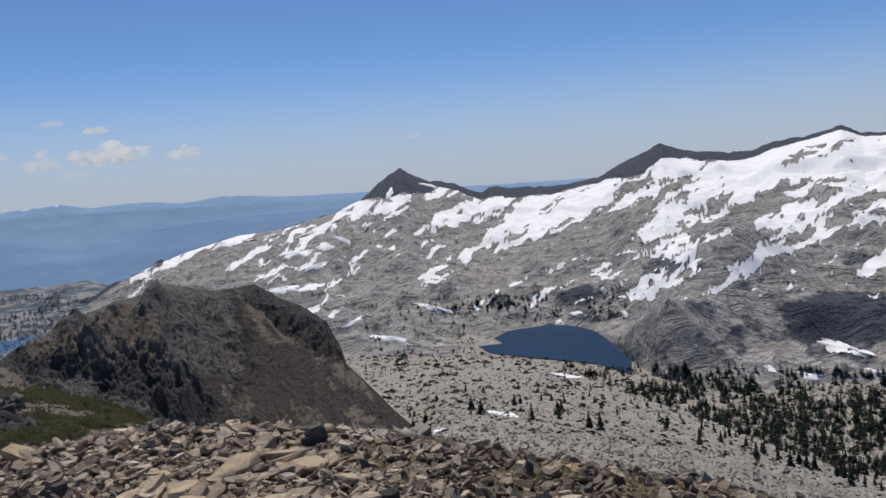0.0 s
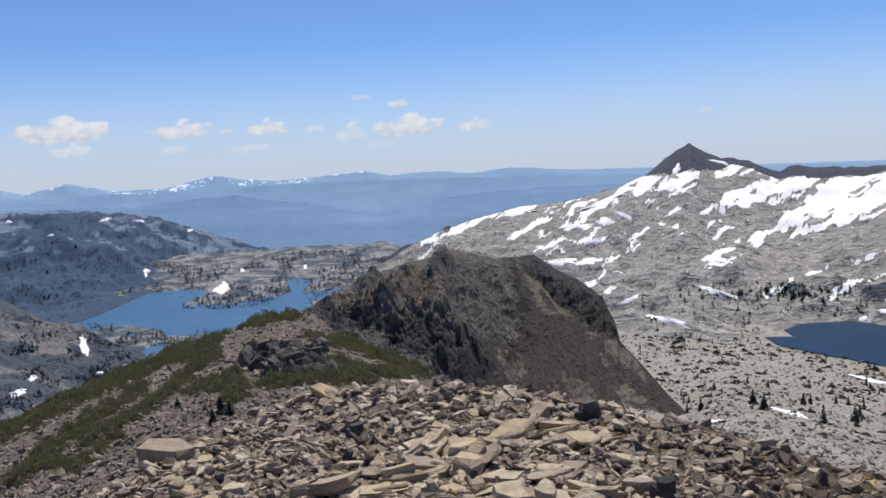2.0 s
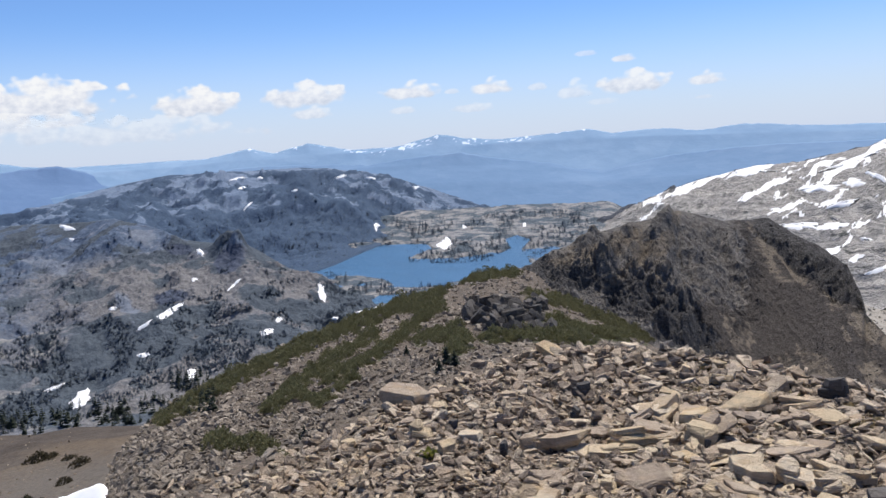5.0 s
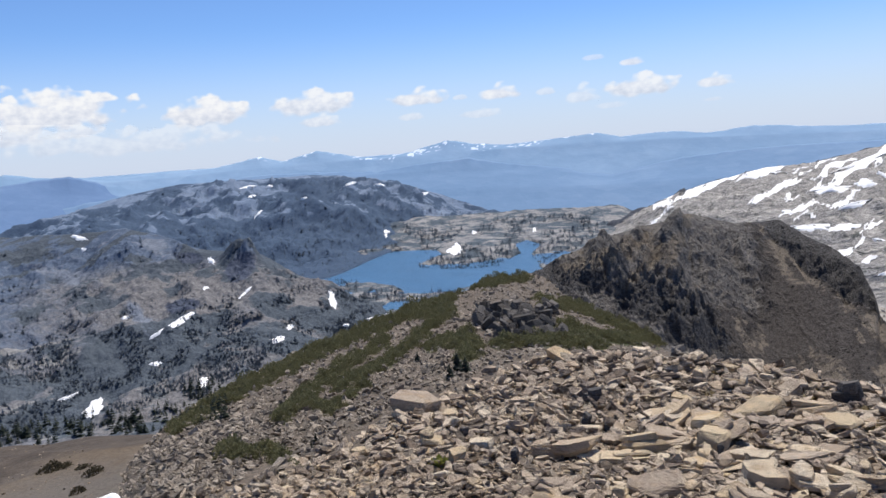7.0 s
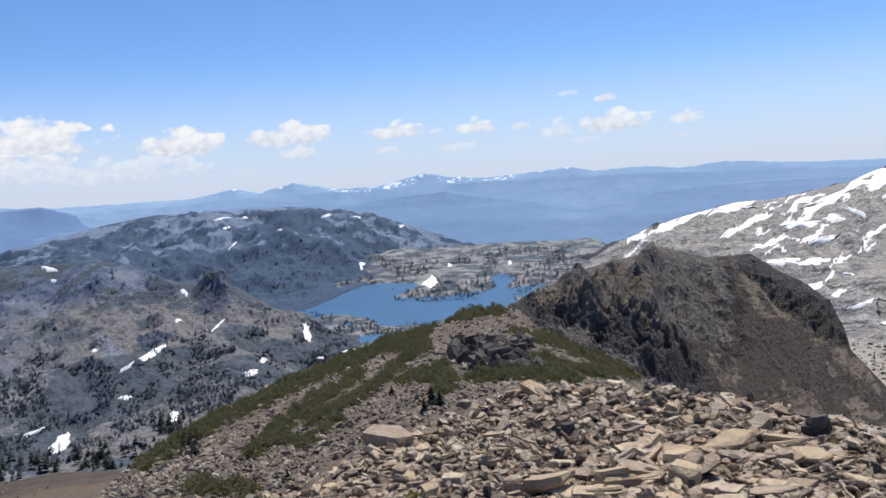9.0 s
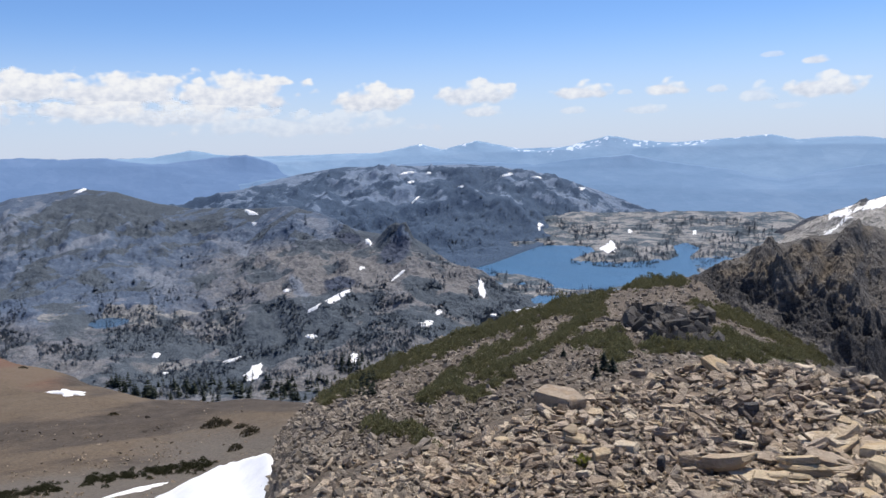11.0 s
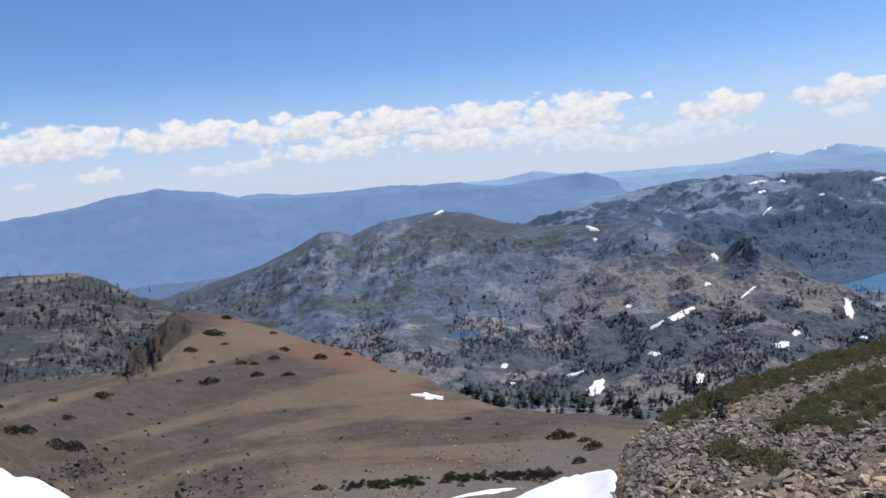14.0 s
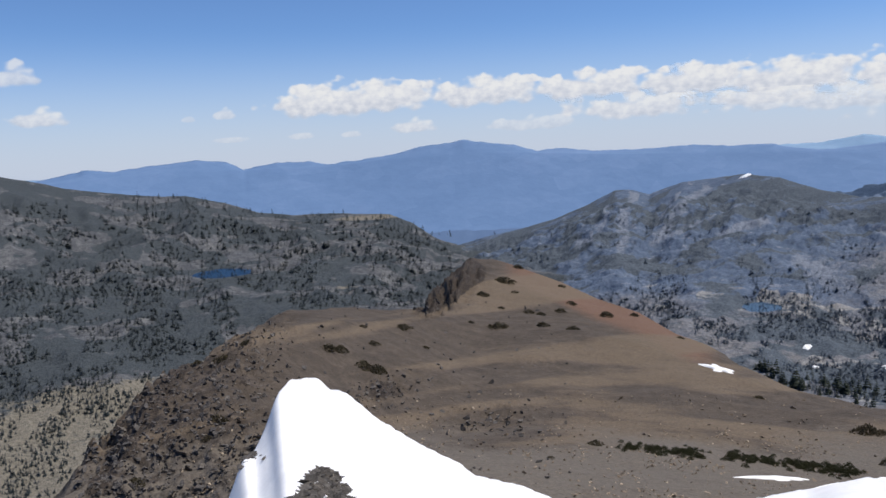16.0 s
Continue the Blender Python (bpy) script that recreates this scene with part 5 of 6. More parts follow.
RIDGE_SNOW = [(44.8, -10.26, 0.66, 1.56, 0), (55.6, -10.81, 2.95, 0.49, 25), (50.7, -9.26, 1.31, 0.29, 32), (48.8, -12.78, 1.31, 0.61, 5), (47.9, -11.99, 0.53, 0.41, 20), (57.2, -13.3, 1.07, 0.37, 0), (54.2, -15.0, 0.82, 0.9, 0), (61.2, -15.4, 1.7, 1.2, 25), (62.8, -14.53, 1.72, 0.33, 12),
              (52.8, -6.86, 0.45, 0.61, 20), (53.4, -8.66, 0.45, 0.29, 0), (58.7, -9.99, 0.57, 0.29, 0), (61.0, -4.4, 1.31, 0.4, -10), (60.8, -5.21, 0.49, 0.29, 0)]
LAKE_SNOW = [(35.5, -7.56, 1.31, 0.82, -20), (40.5, -5.98, 0.45, 0.61, 0), (34.2, -6.4, 0.33, 0.33, 0), (29.9, -6.44, 0.29, 0.41, 0), (43.9, -12.32, 0.57, 0.25, 0), (41.7, -12.0, 2.13, 0.29, 8),
             (42.7, -2.3, 1.11, 0.19, 15), (46.1, -3.11, 0.59, 0.19, 10), (49.4, -3.98, 0.78, 0.16, 40), (48.4, -2.05, 0.42, 0.16, 0), (49.8, -2.0, 1.07, 0.16, 5), (40.7, -2.55, 0.92, 0.16, -8), (37.5, -3.4, 0.61, 0.25, 0), (49.7, -2.68, 0.61, 0.2, 10)]
RANGE_SNOW = [(1.1, -9.23, 3.36, 0.45, -17), (4.3, -11.19, 3.11, 0.41, -17), (6.8, -9.76, 1.56, 0.49, 18), (-3.5, -17.01, 2.95, 0.41, -9), (1.2, -17.95, 4.4, 0.5, -7), (-7.8, -14.55, 3.77, 0.41, -5), (-12.6, -10.4, 0.41, 0.57, 0), (-24.4, -14.6, 1.64, 0.41, -10), (-22.1, -14.19, 0.98, 0.41, -20),
              (-26.8, -12.91, 4.51, 1.07, -24), (-28.4, -14.26, 2.05, 0.41, -15)]
RANGE_SNOW_HIGH = [(10.4, -4.6, 2.95, 0.61, 5), (8.5, -5.5, 3.11, 0.57, 10), (8.4, -4.22, 1.39, 0.61, 5), (13.6, -3.4, 1.23, 0.2, 0), (15.3, -3.4, 0.49, 0.25, 0), (7.2, -3.88, 2.05, 0.37, -28), (3.5, -0.86, 1.23, 0.5, 62), (8.2, -2.75, 6.0, 0.4, 22), (0.6, -0.55, 1.8, 0.3, -18),
                   (11.6, -7.01, 2.46, 0.53, -5), (9.8, -7.06, 2.46, 0.49, 8), (12.9, -5.96, 0.74, 0.33, 0), (7.7, -7.86, 0.82, 0.25, 0), (-17.3, -12.75, 0.33, 0.33, 0), (-9.2, -10.27, 1.23, 0.33, 5), (-8.0, -10.8, 0.66, 0.33, 0)]
SADDLE_SNOW = [(73.6, -15.4, 2.6, 0.5, -14), (67.9, -13.67, 0.57, 0.33, 10), (67.4, -14.95, 0.57, 0.2, 0), (71.7, -2.45, 0.7, 0.18, 15), (69.8, -22.1, 5.0, 0.3, 3)]
for rows_, lab, grp in ((RIDGE_SNOW, "small white snow patch on the rocky ridge", "ridge snow patches"), (LAKE_SNOW, "small snow patch above the lake", "snow patches round the lake"), (RANGE_SNOW, "long melting snow streak on the granite slope", "granite snow patches"),
                        (RANGE_SNOW_HIGH, "bright snow patch high on the granite range", "high snow patches"), (SADDLE_SNOW, "thin snow remnant near the saddle", "saddle snow")):
    for row in rows_:
        snow_patch(*row, lab, grp)

# the big snowbank below the summit
bank_top = curve([(59.9, -27), (60.4, -23), (60.6, -21.2), (61.2, -20.8), (64.6, -21.3), (68.3, -22.5), (73, -23.8), (78.2, -24.3), (84.5, -24.4), (88.7, -23.3), (91.2, -22.8), (92, -22.1), (95.2, -20.5), (98.3, -18.5), (100.2, -16.7), (101.5, -16.2), (102.1, -15.2), (104.3, -15.2), (105.4, -16.2), (105.8, -17.5),
                  (107, -19.5), (108, -20.1), (109, -22.2), (110.5, -24.5), (113, -28)])
baz = np.arange(59.9, 113, 0.12)
btop = soft([(float(q), float(bank_top(np.array(q)))) for q in np.arange(59.9, 113.2, 0.4)], 0.35)(baz)
brag = (fbm(baz * 2.2, baz * 0, 5, 9, 0.6) - 0.5) * 1.0
bank_n = 60
bx, by, bz = [], [], []
br_top = np.array([(meet(a, e) or (0, 30.0))[1] for a, e in zip(baz, btop)])
br_low = np.array([br_top[max(0, i - 25):i + 26].min() for i in range(len(br_top))])
br_low = 0.9 * np.convolve(np.pad(np.minimum(br_low, 75), 20, "edge"), np.ones(41) / 41, "valid")
br_top = np.convolve(np.pad(np.minimum(br_top, 75), 60, "edge"), np.ones(121) / 121, "valid")
br_top = (br_top + (br_low - br_top) * smooth(86, 92, baz)) * (1 - 0.15 * smooth(63, 67, baz) * (1 - smooth(86, 92, baz)))
btop = btop + 0.25 * smooth(84, 88, baz) * (1 - smooth(100.5, 102, baz))
for k in range(bank_n + 1):
    f = k / bank_n
    r = 9.0 * (br_top / 9.0) ** f
    e = -33 + (btop + 33) * f ** (0.82 - 0.2 * smooth(62.5, 66, baz) + 0.08 * smooth(86, 92, baz)) + brag * 0.22 * f ** 70
    x, y = flat_xy(baz, r)
    bx.append(x), by.append(y), bz.append(EYE + r * np.tan(np.radians(e)) + (fbm(x / 4, y / 4, 3, 77) - 0.5) * 0.35 * math.sin(math.pi * f) - (0.0 if k < bank_n else 0.04))
bx.append(bx[-1] * 1.012), by.append(by[-1] * 1.012), bz.append(bz[-1] - 5.0)
bv = np.stack([np.array(bx), np.array(by), np.array(bz)], -1).reshape(-1, 3)
bi = np.arange(len(bv)).reshape(bank_n + 2, -1)
bq = np.stack([bi[:-1, :-1], bi[:-1, 1:], bi[1:, 1:], bi[1:, :-1]], -1).reshape(-1, 4)
tagged(new("snow_bank", mesh_of("snow_bank", bv, bq, snow_mat, True)), "large bright old snowbank lying below the summit", "snow bank")
SHEETS.append(("snow_bank", baz, np.array([9.0 * (br_top / 9.0) ** (k / bank_n) for k in range(bank_n + 1)]), np.array(bz[:-1])))

bank_rocks = []
for i in range(900):
    el = -21.3 - 4.6 * rng.random() ** 1.2
    half = float(np.interp(-el, [21.2, 21.7, 22.2, 23, 26], [0.15, 1.0, 1.5, 2.1, 2.6])) * (0.75 + 0.5 * float(vnoise(np.array(el * 4.0), np.array(0.5), 3)))
    az = 102.7 + (el + 22) * -0.1 + rng.uniform(-1, 1) * half
    if i % 18 == 0:
        az, el = rng.normal(107.4, 0.5), rng.normal(-19.9, 0.2)
    hit = meet(az, el)
    if hit and hit[2] == "snow_bank":
        sz = rng.uniform(0.2, 0.6)
        bank_rocks.append((np.array(hit[0]) - (0, 0, 0.02), np.array((sz, sz * 0.85, sz * 0.4)), turn(rng.normal(0, 0.2), rng.normal(0, 0.2), rng.uniform(0, 6))))
strew("snow_bank_rocks", CHEAP, bank_rocks, knob_stone_mat, "dark gravel and rocks melting out of the snowbank", "rocks")


# ---- plants ----
def leaf_material(name, tones):
    k = Nodes(name)
    isle = k.n.new("ShaderNodeNewGeometry").outputs["Random Per Island"]
    a = k.noise(0.8, 3, 0.6)
    n = len(tones)
    col = k.ramp(k.math("ADD", k.math("MULTIPLY", isle, 0.65), k.math("MULTIPLY", a, 0.35)), [(0.15 + 0.7 * i / (n - 1), c) for i, c in enumerate(tones)])
    mat = k.done(col, None, 0.8, spec=0.15)
    thin, both = k.n.new("ShaderNodeBsdfTranslucent"), k.n.new("ShaderNodeMixShader")
    both.inputs[0].default_value = 0.38
    k.l.new(col, thin.inputs[0])
    k.l.new(k.bsdf.outputs[0], both.inputs[1]), k.l.new(thin.outputs[0], both.inputs[2])
    k.l.new(both.outputs[0], k.n["Material Output"].inputs[0])
    return mat


dwarf_mat = leaf_material("dwarf_pine_needles", [(0.12, 0.118, 0.056), (0.165, 0.157, 0.078), (0.21, 0.194, 0.104)])
dry_shrub_mat = leaf_material("dry_shrub_leaves", [(0.045, 0.04, 0.025), (0.08, 0.068, 0.042), (0.115, 0.096, 0.06)])
conifer_mat = leaf_material("conifer_needles", [(0.03, 0.038, 0.028), (0.05, 0.06, 0.043), (0.078, 0.088, 0.064)])
# Haze put into needle colour: paler, bluer copies of conifer_mat, weaker for the valley.
hazy_conifer_mat = leaf_material("haze_tinted_conifer_needles", [(0.085, 0.108, 0.138), (0.11, 0.136, 0.17), (0.14, 0.166, 0.202)])
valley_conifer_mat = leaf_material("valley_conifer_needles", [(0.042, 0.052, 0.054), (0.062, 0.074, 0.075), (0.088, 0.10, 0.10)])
grass_mat = leaf_material("dry_grass", [(0.30, 0.24, 0.13), (0.46, 0.37, 0.21), (0.58, 0.47, 0.27)])
lichen_mat = leaf_material("yellow_green_tuft", [(0.20, 0.21, 0.05), (0.34, 0.33, 0.10)])
bark_mat = stone_material("bark", [(0.05, 0.04, 0.033), (0.10, 0.08, 0.065), (0.16, 0.13, 0.105)], 0.3)


def clump(seed, n, blade, dome=0.42):
    """A low dome of short needle tufts, about one metre across."""
    g = np.random.default_rng(seed)
    v, f = [], []
    for i in range(n):
        a, rad = g.uniform(0, 6.283), 0.5 * math.sqrt(g.random())
        lump = 0.75 + 0.35 * math.sin(3 * a + seed) * math.sin(2 * a)
        x, y = math.cos(a) * rad * lump, math.sin(a) * rad * lump
        z = dome * max(0.05, 1 - (rad / 0.5) ** 2) * g.uniform(0.3, 1.0)
        d = np.array((g.normal(0, 0.6), g.normal(0, 0.6), 1.0))
        d /= np.linalg.norm(d)
        s = np.cross(d, g.normal(0, 1, 3))
        s /= np.linalg.norm(s)
        L, w = blade * g.uniform(0.7, 1.4), blade * g.uniform(0.3, 0.5)
        b = np.array((x, y, z))
        k = len(v)
        v += [b - s * w, b + s * w, b + d * L + s * w * 0.5, b + d * L - s * w * 0.5]
        f += [(k, k + 1, k + 2), (k, k + 2, k + 3)]
    return np.array(v), np.array(f)


CLUMPS = [clump(s, 400, 0.055, 0.46) for s in range(6)]
mats = []
for line, half, tight in BELTS + BELTS_LOW:
    length = sum(math.dist(a, b) for a, b in zip(line, line[1:]))
    for i in range(int(length * 56 * half / 0.5)):
        t = rng.random() * length
        for a, b in zip(line, line[1:]):
            s = math.dist(a, b)
            if t <= s:
                break
            t -= s
        az, el = a[0] + (b[0] - a[0]) * t / s + rng.normal(0, half * 0.46), a[1] + (b[1] - a[1]) * t / s + rng.normal(0, tight * 0.46)
        if el < float(edge_e(np.array(az))) + 0.3:
            continue
        hit = meet(az, el)
        if hit and hit[2] in ("ground", "rocky_knob") and hit[1] < 130:
            sz = 0.56 * (0.45 + hit[1] / 60) * math.exp(rng.normal(0, 0.3))
            mats.append((np.array(hit[0]) - (0, 0, 0.06), np.array((sz, sz, sz * rng.uniform(0.7, 1.2))), turn(0, 0, rng.uniform(0, 6.28))))
strew("dwarf_pine_mats", CLUMPS, mats, dwarf_mat, "dark green dwarf pine mats in slanting belts on the shoulder", "shrubs")

# single shrubs on the brown hill
SHRUB = [mesh_of("shrub", *clump(s, 380, 0.065, 0.36), dry_shrub_mat) for s in range(20, 25)]
HILL_SHRUBS = [(88.4, -9.29, 1.56), (87.6, -10.04, 0.57), (90, -10.16, 0.9), (88.6, -11.14, 0.57), (86.6, -11.48, 0.9), (85.8, -11.65, 0.82), (84.4, -11.44, 0.9), (83.6, -10.94, 0.98), (81.2, -11.8, 1.07), (85.7, -12.46, 0.9), (83.5, -12.73, 0.9), (88.9, -12.46, 1.64), (90.9, -12.06, 0.49), (95.9, -12.23, 1.31), (98.8, -11.94, 0.57), (98.1, -13.22, 0.9)]
HILL_SHRUBS_LOW = [(101.3, -13.35, 1.39), (100.5, -13.53, 1.23), (98.9, -14.71, 1.64), (97.9, -15.18, 1.48), (94.3, -13.68, 0.57), (109.5, -17.34, 1.39), (110.1, -18.39, 0.9), (107, -12.44, 0.9), (108.6, -13.3, 1.23), (110.4, -13.4, 1.02), (115.2, -20.4, 1.4), (82.2, -20.55, 1.23), (85.5, -21.45, 0.57), (64.4, -18.6, 1.43), (63.6, -18.6, 0.98), (71, -17.01, 0.82),
                   (87.3, -8.3, 0.9), (84.3, -9.7, 0.66), (79.2, -11.8, 0.66), (76.1, -13.3, 0.66), (62.6, -18.9, 1.02), (62, -19.4, 1.5), (63.1, -20.34, 1.2)]
for i, (az, el, w) in enumerate(HILL_SHRUBS + HILL_SHRUBS_LOW):
    hit = meet(az, el - 0.12)
    if hit and hit[1] < 400:
        wide = hit[1] * radians(w) * 1.3
        ob = new("shrub", SHRUB[i % 5])
        ob.matrix_world = Matrix.LocRotScale((hit[0][0], hit[0][1], hit[0][2] - 0.05 * wide), Euler((0, 0, rng.uniform(0, 6.28))), (wide * rng.uniform(0.9, 1.25), wide, wide * rng.uniform(0.6, 1.0)))
        tagged(ob, "low dark brown-green shrub on the bare scree hill", "shrub", group="hill shrubs")
hill_mats = []
for az, el, w in [(79.6, -20.75, 1.7), (78.2, -20.95, 1.5), (76.4, -21.0, 1.9), (75.4, -21.05, 1.4)] + [(72.6 - 1.15 * i, -21.05 - 0.03 * i, 1.6) for i in range(7)]:
    for j in range(26):
        hit = meet(az + rng.normal(0, w * 0.3), el + rng.normal(0, 0.15))
        if hit:
            sz = hit[1] * radians(0.55) * math.exp(rng.normal(0, 0.25))
            hill_mats.append((np.array(hit[0]), np.array((sz, sz, sz * 0.9)), turn(0, 0, rng.uniform(0, 6.28))))
saddle_mat = leaf_material("dark_juniper_leaves", [(0.03, 0.032, 0.015), (0.055, 0.056, 0.027), (0.085, 0.08, 0.042)])
strew("saddle_shrubs", CLUMPS, hill_mats, saddle_mat, "dark green shrub band across the saddle", "shrubs")

# dry grass tufts between the stones, and one yellow-green tuft
TUFT = [clump(s, 60, 0.24, 0.08) for s in range(40, 44)]
tufts = []
for az, drop, n in [(8, 19.5, 16), (5, 19.2, 14), (-5, 21.5, 26), (-12, 22.5, 18), (14, 18.0, 16), (2, 18.8, 14), (18, 17.0, 10), (11, 18.6, 10)]:
    for j in range(n):
        a, d = az + rng.normal(0, 1.5), drop + rng.normal(0, 0.5)
        hit = meet(a, -d)
        if hit and hit[2] == "ground":
            sz = rng.uniform(0.1, 0.24)
            tufts.append((np.array(hit[0]) - (0, 0, 0.01), np.array((sz, sz, sz)), turn(0, 0, rng.uniform(0, 6))))
strew("dry_grass", TUFT, tufts, grass_mat, "dry straw-coloured grass tufts between the stones", "grass")
hit = meet(39.6, -22.3)
ob = new("grass_tuft", mesh_of("grass_tuft", *clump(60, 90, 0.3, 0.15), lichen_mat))
ob.matrix_world = Matrix.LocRotScale(Vector(hit[0]), None, (0.17, 0.17, 0.2))
tagged(ob, "yellow-green tuft growing between the slabs", "plant")


def conifer(seed, tiers=9, arms=7):
    """A conifer one metre tall: tapered trunk, and a ragged crown of drooping boughs."""
    g = np.random.default_rng(seed)
    tv, tf = [], []
    for k, (z, r) in enumerate(((0, 0.022), (0.5, 0.013), (0.97, 0.003))):
        tv += [(math.cos(a) * r, math.sin(a) * r, z) for a in np.arange(6) * math.pi / 3]
    for k in range(2):
        for j in range(6):
            a, b = k * 6 + j, k * 6 + (j + 1) % 6
            tf += [(a, b, b + 6), (a, b + 6, a + 6)]
    v, f = [], []
    for k in range(tiers):
        h = 0.12 + 0.85 * (k / (tiers - 1)) ** 0.9
        reach = (0.20 * (1 - h) + 0.03) * g.uniform(0.75, 1.15)
        for j in range(arms):
            if g.random() < 0.14:
                continue
            a = 6.283 * (j + g.uniform(-0.3, 0.3)) / arms + k
            L, w = reach * g.uniform(0.7, 1.25), reach * 0.42 + 0.012
            d, s = np.array((math.cos(a), math.sin(a), 0)), np.array((-math.sin(a), math.cos(a), 0))
            base = np.array((0, 0, h + g.uniform(-0.02, 0.02)))
            tip = base + d * L - (0, 0, L * g.uniform(0.2, 0.6))
            n = len(v)
            v += [base + (0, 0, 0.035), base + d * L * 0.55 + s * w, tip, base + d * L * 0.55 - s * w, base + d * L * 0.5 - (0, 0, 0.05)]
            f += [(n, n + 3, n + 2), (n, n + 2, n + 1), (n + 1, n + 2, n + 4), (n + 2, n + 3, n + 4)]
    return (np.array(tv), np.array(tf)), (np.array(v), np.array(f))


CONIFERS = [conifer(s) for s in range(6)]
TRUNKS = [mesh_of("trunk", *c[0], bark_mat) for c in CONIFERS]
CROWNS = [mesh_of("crown", *c[1], conifer_mat) for c in CONIFERS]
SMALL = [(c[1][0] * (1.7, 1.7, 1.0), c[1][1]) for c in (conifer(s, 6, 6) for s in range(20, 28))]


def plant_tree(p, tall, wide, label, group, i):
    ob = new("conifer", None)
    ob.empty_display_size = 0.2
    part("trunk", TRUNKS[i % 6], ob)
    part("crown", CROWNS[i % 6], ob)
    ob.matrix_world = Matrix.LocRotScale(Vector(p) - Vector((0, 0, tall * 0.02)), Euler((0, 0, rng.uniform(0, 6.28))), (tall * wide, tall * wide, tall))
    return tagged(ob, label, "tree", group=group)


# low dark bushes on the long granite slope
BUSH = [clump(s, 70, 0.16, 0.5) for s in range(70, 76)]
bushes, tries = [], 0
while len(bushes) < 1100 and tries < 20000:
    tries += 1
    az, el = rng.uniform(-31, 8), rng.uniform(-21.5, -12.2)
    if in_tarn(az, el) or el < float(edge_e(np.array(az))) + 0.3 or rng.random() > float(smooth(0.36, 0.6, fbm(np.array(az * 0.8), np.array(el * 2.4), 4, 203))):
        continue
    hit = meet(az, el)
    if hit and hit[2] == "ground" and hit[1] > 45:
        sz = hit[1] * radians(0.26) * math.exp(rng.normal(0, 0.4))
        bushes.append((np.array(hit[0]) - (0, 0, sz * 0.05), np.array((sz * 1.3, sz * 1.3, sz * rng.uniform(0.6, 1.1))), turn(0, 0, rng.uniform(0, 6.28))))
strew("slope_bushes", BUSH, bushes, conifer_mat, "low dark evergreen bushes scattered over the pale slope", "shrubs")

# single conifers on the long granite slope
made = 0
while made < 230:
    az = rng.uniform(-29, 7)
    el = rng.uniform(-21.5, -12.6)
    dense = 0.16 + 0.7 * math.exp(-((el - float(crest_e(np.array(az)))) / 0.9) ** 2) * (az < -2)
    if rng.random() > dense or (-12 < az < -2 and el > -14.6) or el < float(edge_e(np.array(az))) + 0.8:
        continue
    hit = meet(az, el)
    if not hit or hit[2] != "ground" or hit[1] < 60:
        continue
    tall = min(9.0, max(1.6, hit[1] * radians(0.2 * 2.6 ** rng.random())))
    plant_tree(hit[0], tall, rng.uniform(1.1, 1.8), "dark green conifer on the pale talus slope", "slope conifers", made)
    made += 1
for az, el, px in [(37.1, -16.1, 1.5), (36.5, -15.6, 1.9), (35.9, -15.7, 1.6), (47.5, -19.6, 1.2), (47.9, -19.9, 0.9), (39.3, -14.7, 1.0)]:
    hit = meet(az, el - 0.5)
    if hit:
        plant_tree(hit[0], hit[1] * radians(px * 0.75), 2.0, "stunted young pine on the stony shoulder", "shoulder pines", made)
        made += 1


def forest(name, n, box, size, keep, mat, label, names=None):
    out, tries = [], 0
    while len(out) < n and tries < n * 40:
        tries += 1
        az, el = rng.uniform(box[0], box[1]), rng.uniform(box[2], box[3])
        if rng.random() > keep(az, el):
            continue
        hit = meet(az, el)
        if not hit or (names and hit[2] not in names):
            continue
        tall = min(16.0, hit[1] * radians(size * math.exp(rng.normal(0, 0.3))))
        wide = tall * rng.uniform(0.9, 1.5)
        out.append((np.array(hit[0]) - (0, 0, tall * 0.1), np.array((wide, wide, tall)), turn(0, 0, rng.uniform(0, 6.28))))
    return strew(name, SMALL, out, mat, label, "forest")


clumps_at = lambda s, lo, sc: (lambda az, el: float(smooth(lo, lo + 0.12, fbm(np.array(az * sc), np.array(el * sc * 1.6), 4, s))))
forest("right_valley_forest", 1900, (-31, -8, -20.5, -14.2), 0.44, lambda az, el: (el > float(crest_e(np.array(az))) - 0.1) * float(smooth(0.26, 0.42, fbm(np.array(az * 0.6), np.array(el * 1.2), 4, 3))) * (0.3 + 0.7 * smooth(-15.0, -16.2, el)), conifer_mat, "dark conifer forest in the valley beside the slope")
forest("tarn_trees", 420, (-13, 6, -13.8, -8.5), 0.24, lambda az, el: (not in_tarn(az, el)) * (0.15 + 0.85 * math.exp(-((el + 9.2) / 0.7) ** 2 - ((az + 3.5) / 3) ** 2)), conifer_mat, "dark conifers on ledges above the tarn", ("granite_massif", "ground"))
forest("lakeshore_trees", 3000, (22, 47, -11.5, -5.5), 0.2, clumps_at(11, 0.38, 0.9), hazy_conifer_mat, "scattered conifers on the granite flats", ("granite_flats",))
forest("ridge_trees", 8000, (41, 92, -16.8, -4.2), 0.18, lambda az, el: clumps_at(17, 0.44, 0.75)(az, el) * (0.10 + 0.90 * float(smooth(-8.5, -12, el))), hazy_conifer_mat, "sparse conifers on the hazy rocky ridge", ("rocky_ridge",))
forest("saddle_trees", 230, (53, 73, -17.8, -15.2), 0.6, lambda az, el: float(smooth(1.9, 0.2, el - float(np.maximum(bh_sky(np.array(az)), crest_e(np.array(az)))))), conifer_mat, "row of dark conifers beyond the saddle", ("ground", "rocky_ridge"))
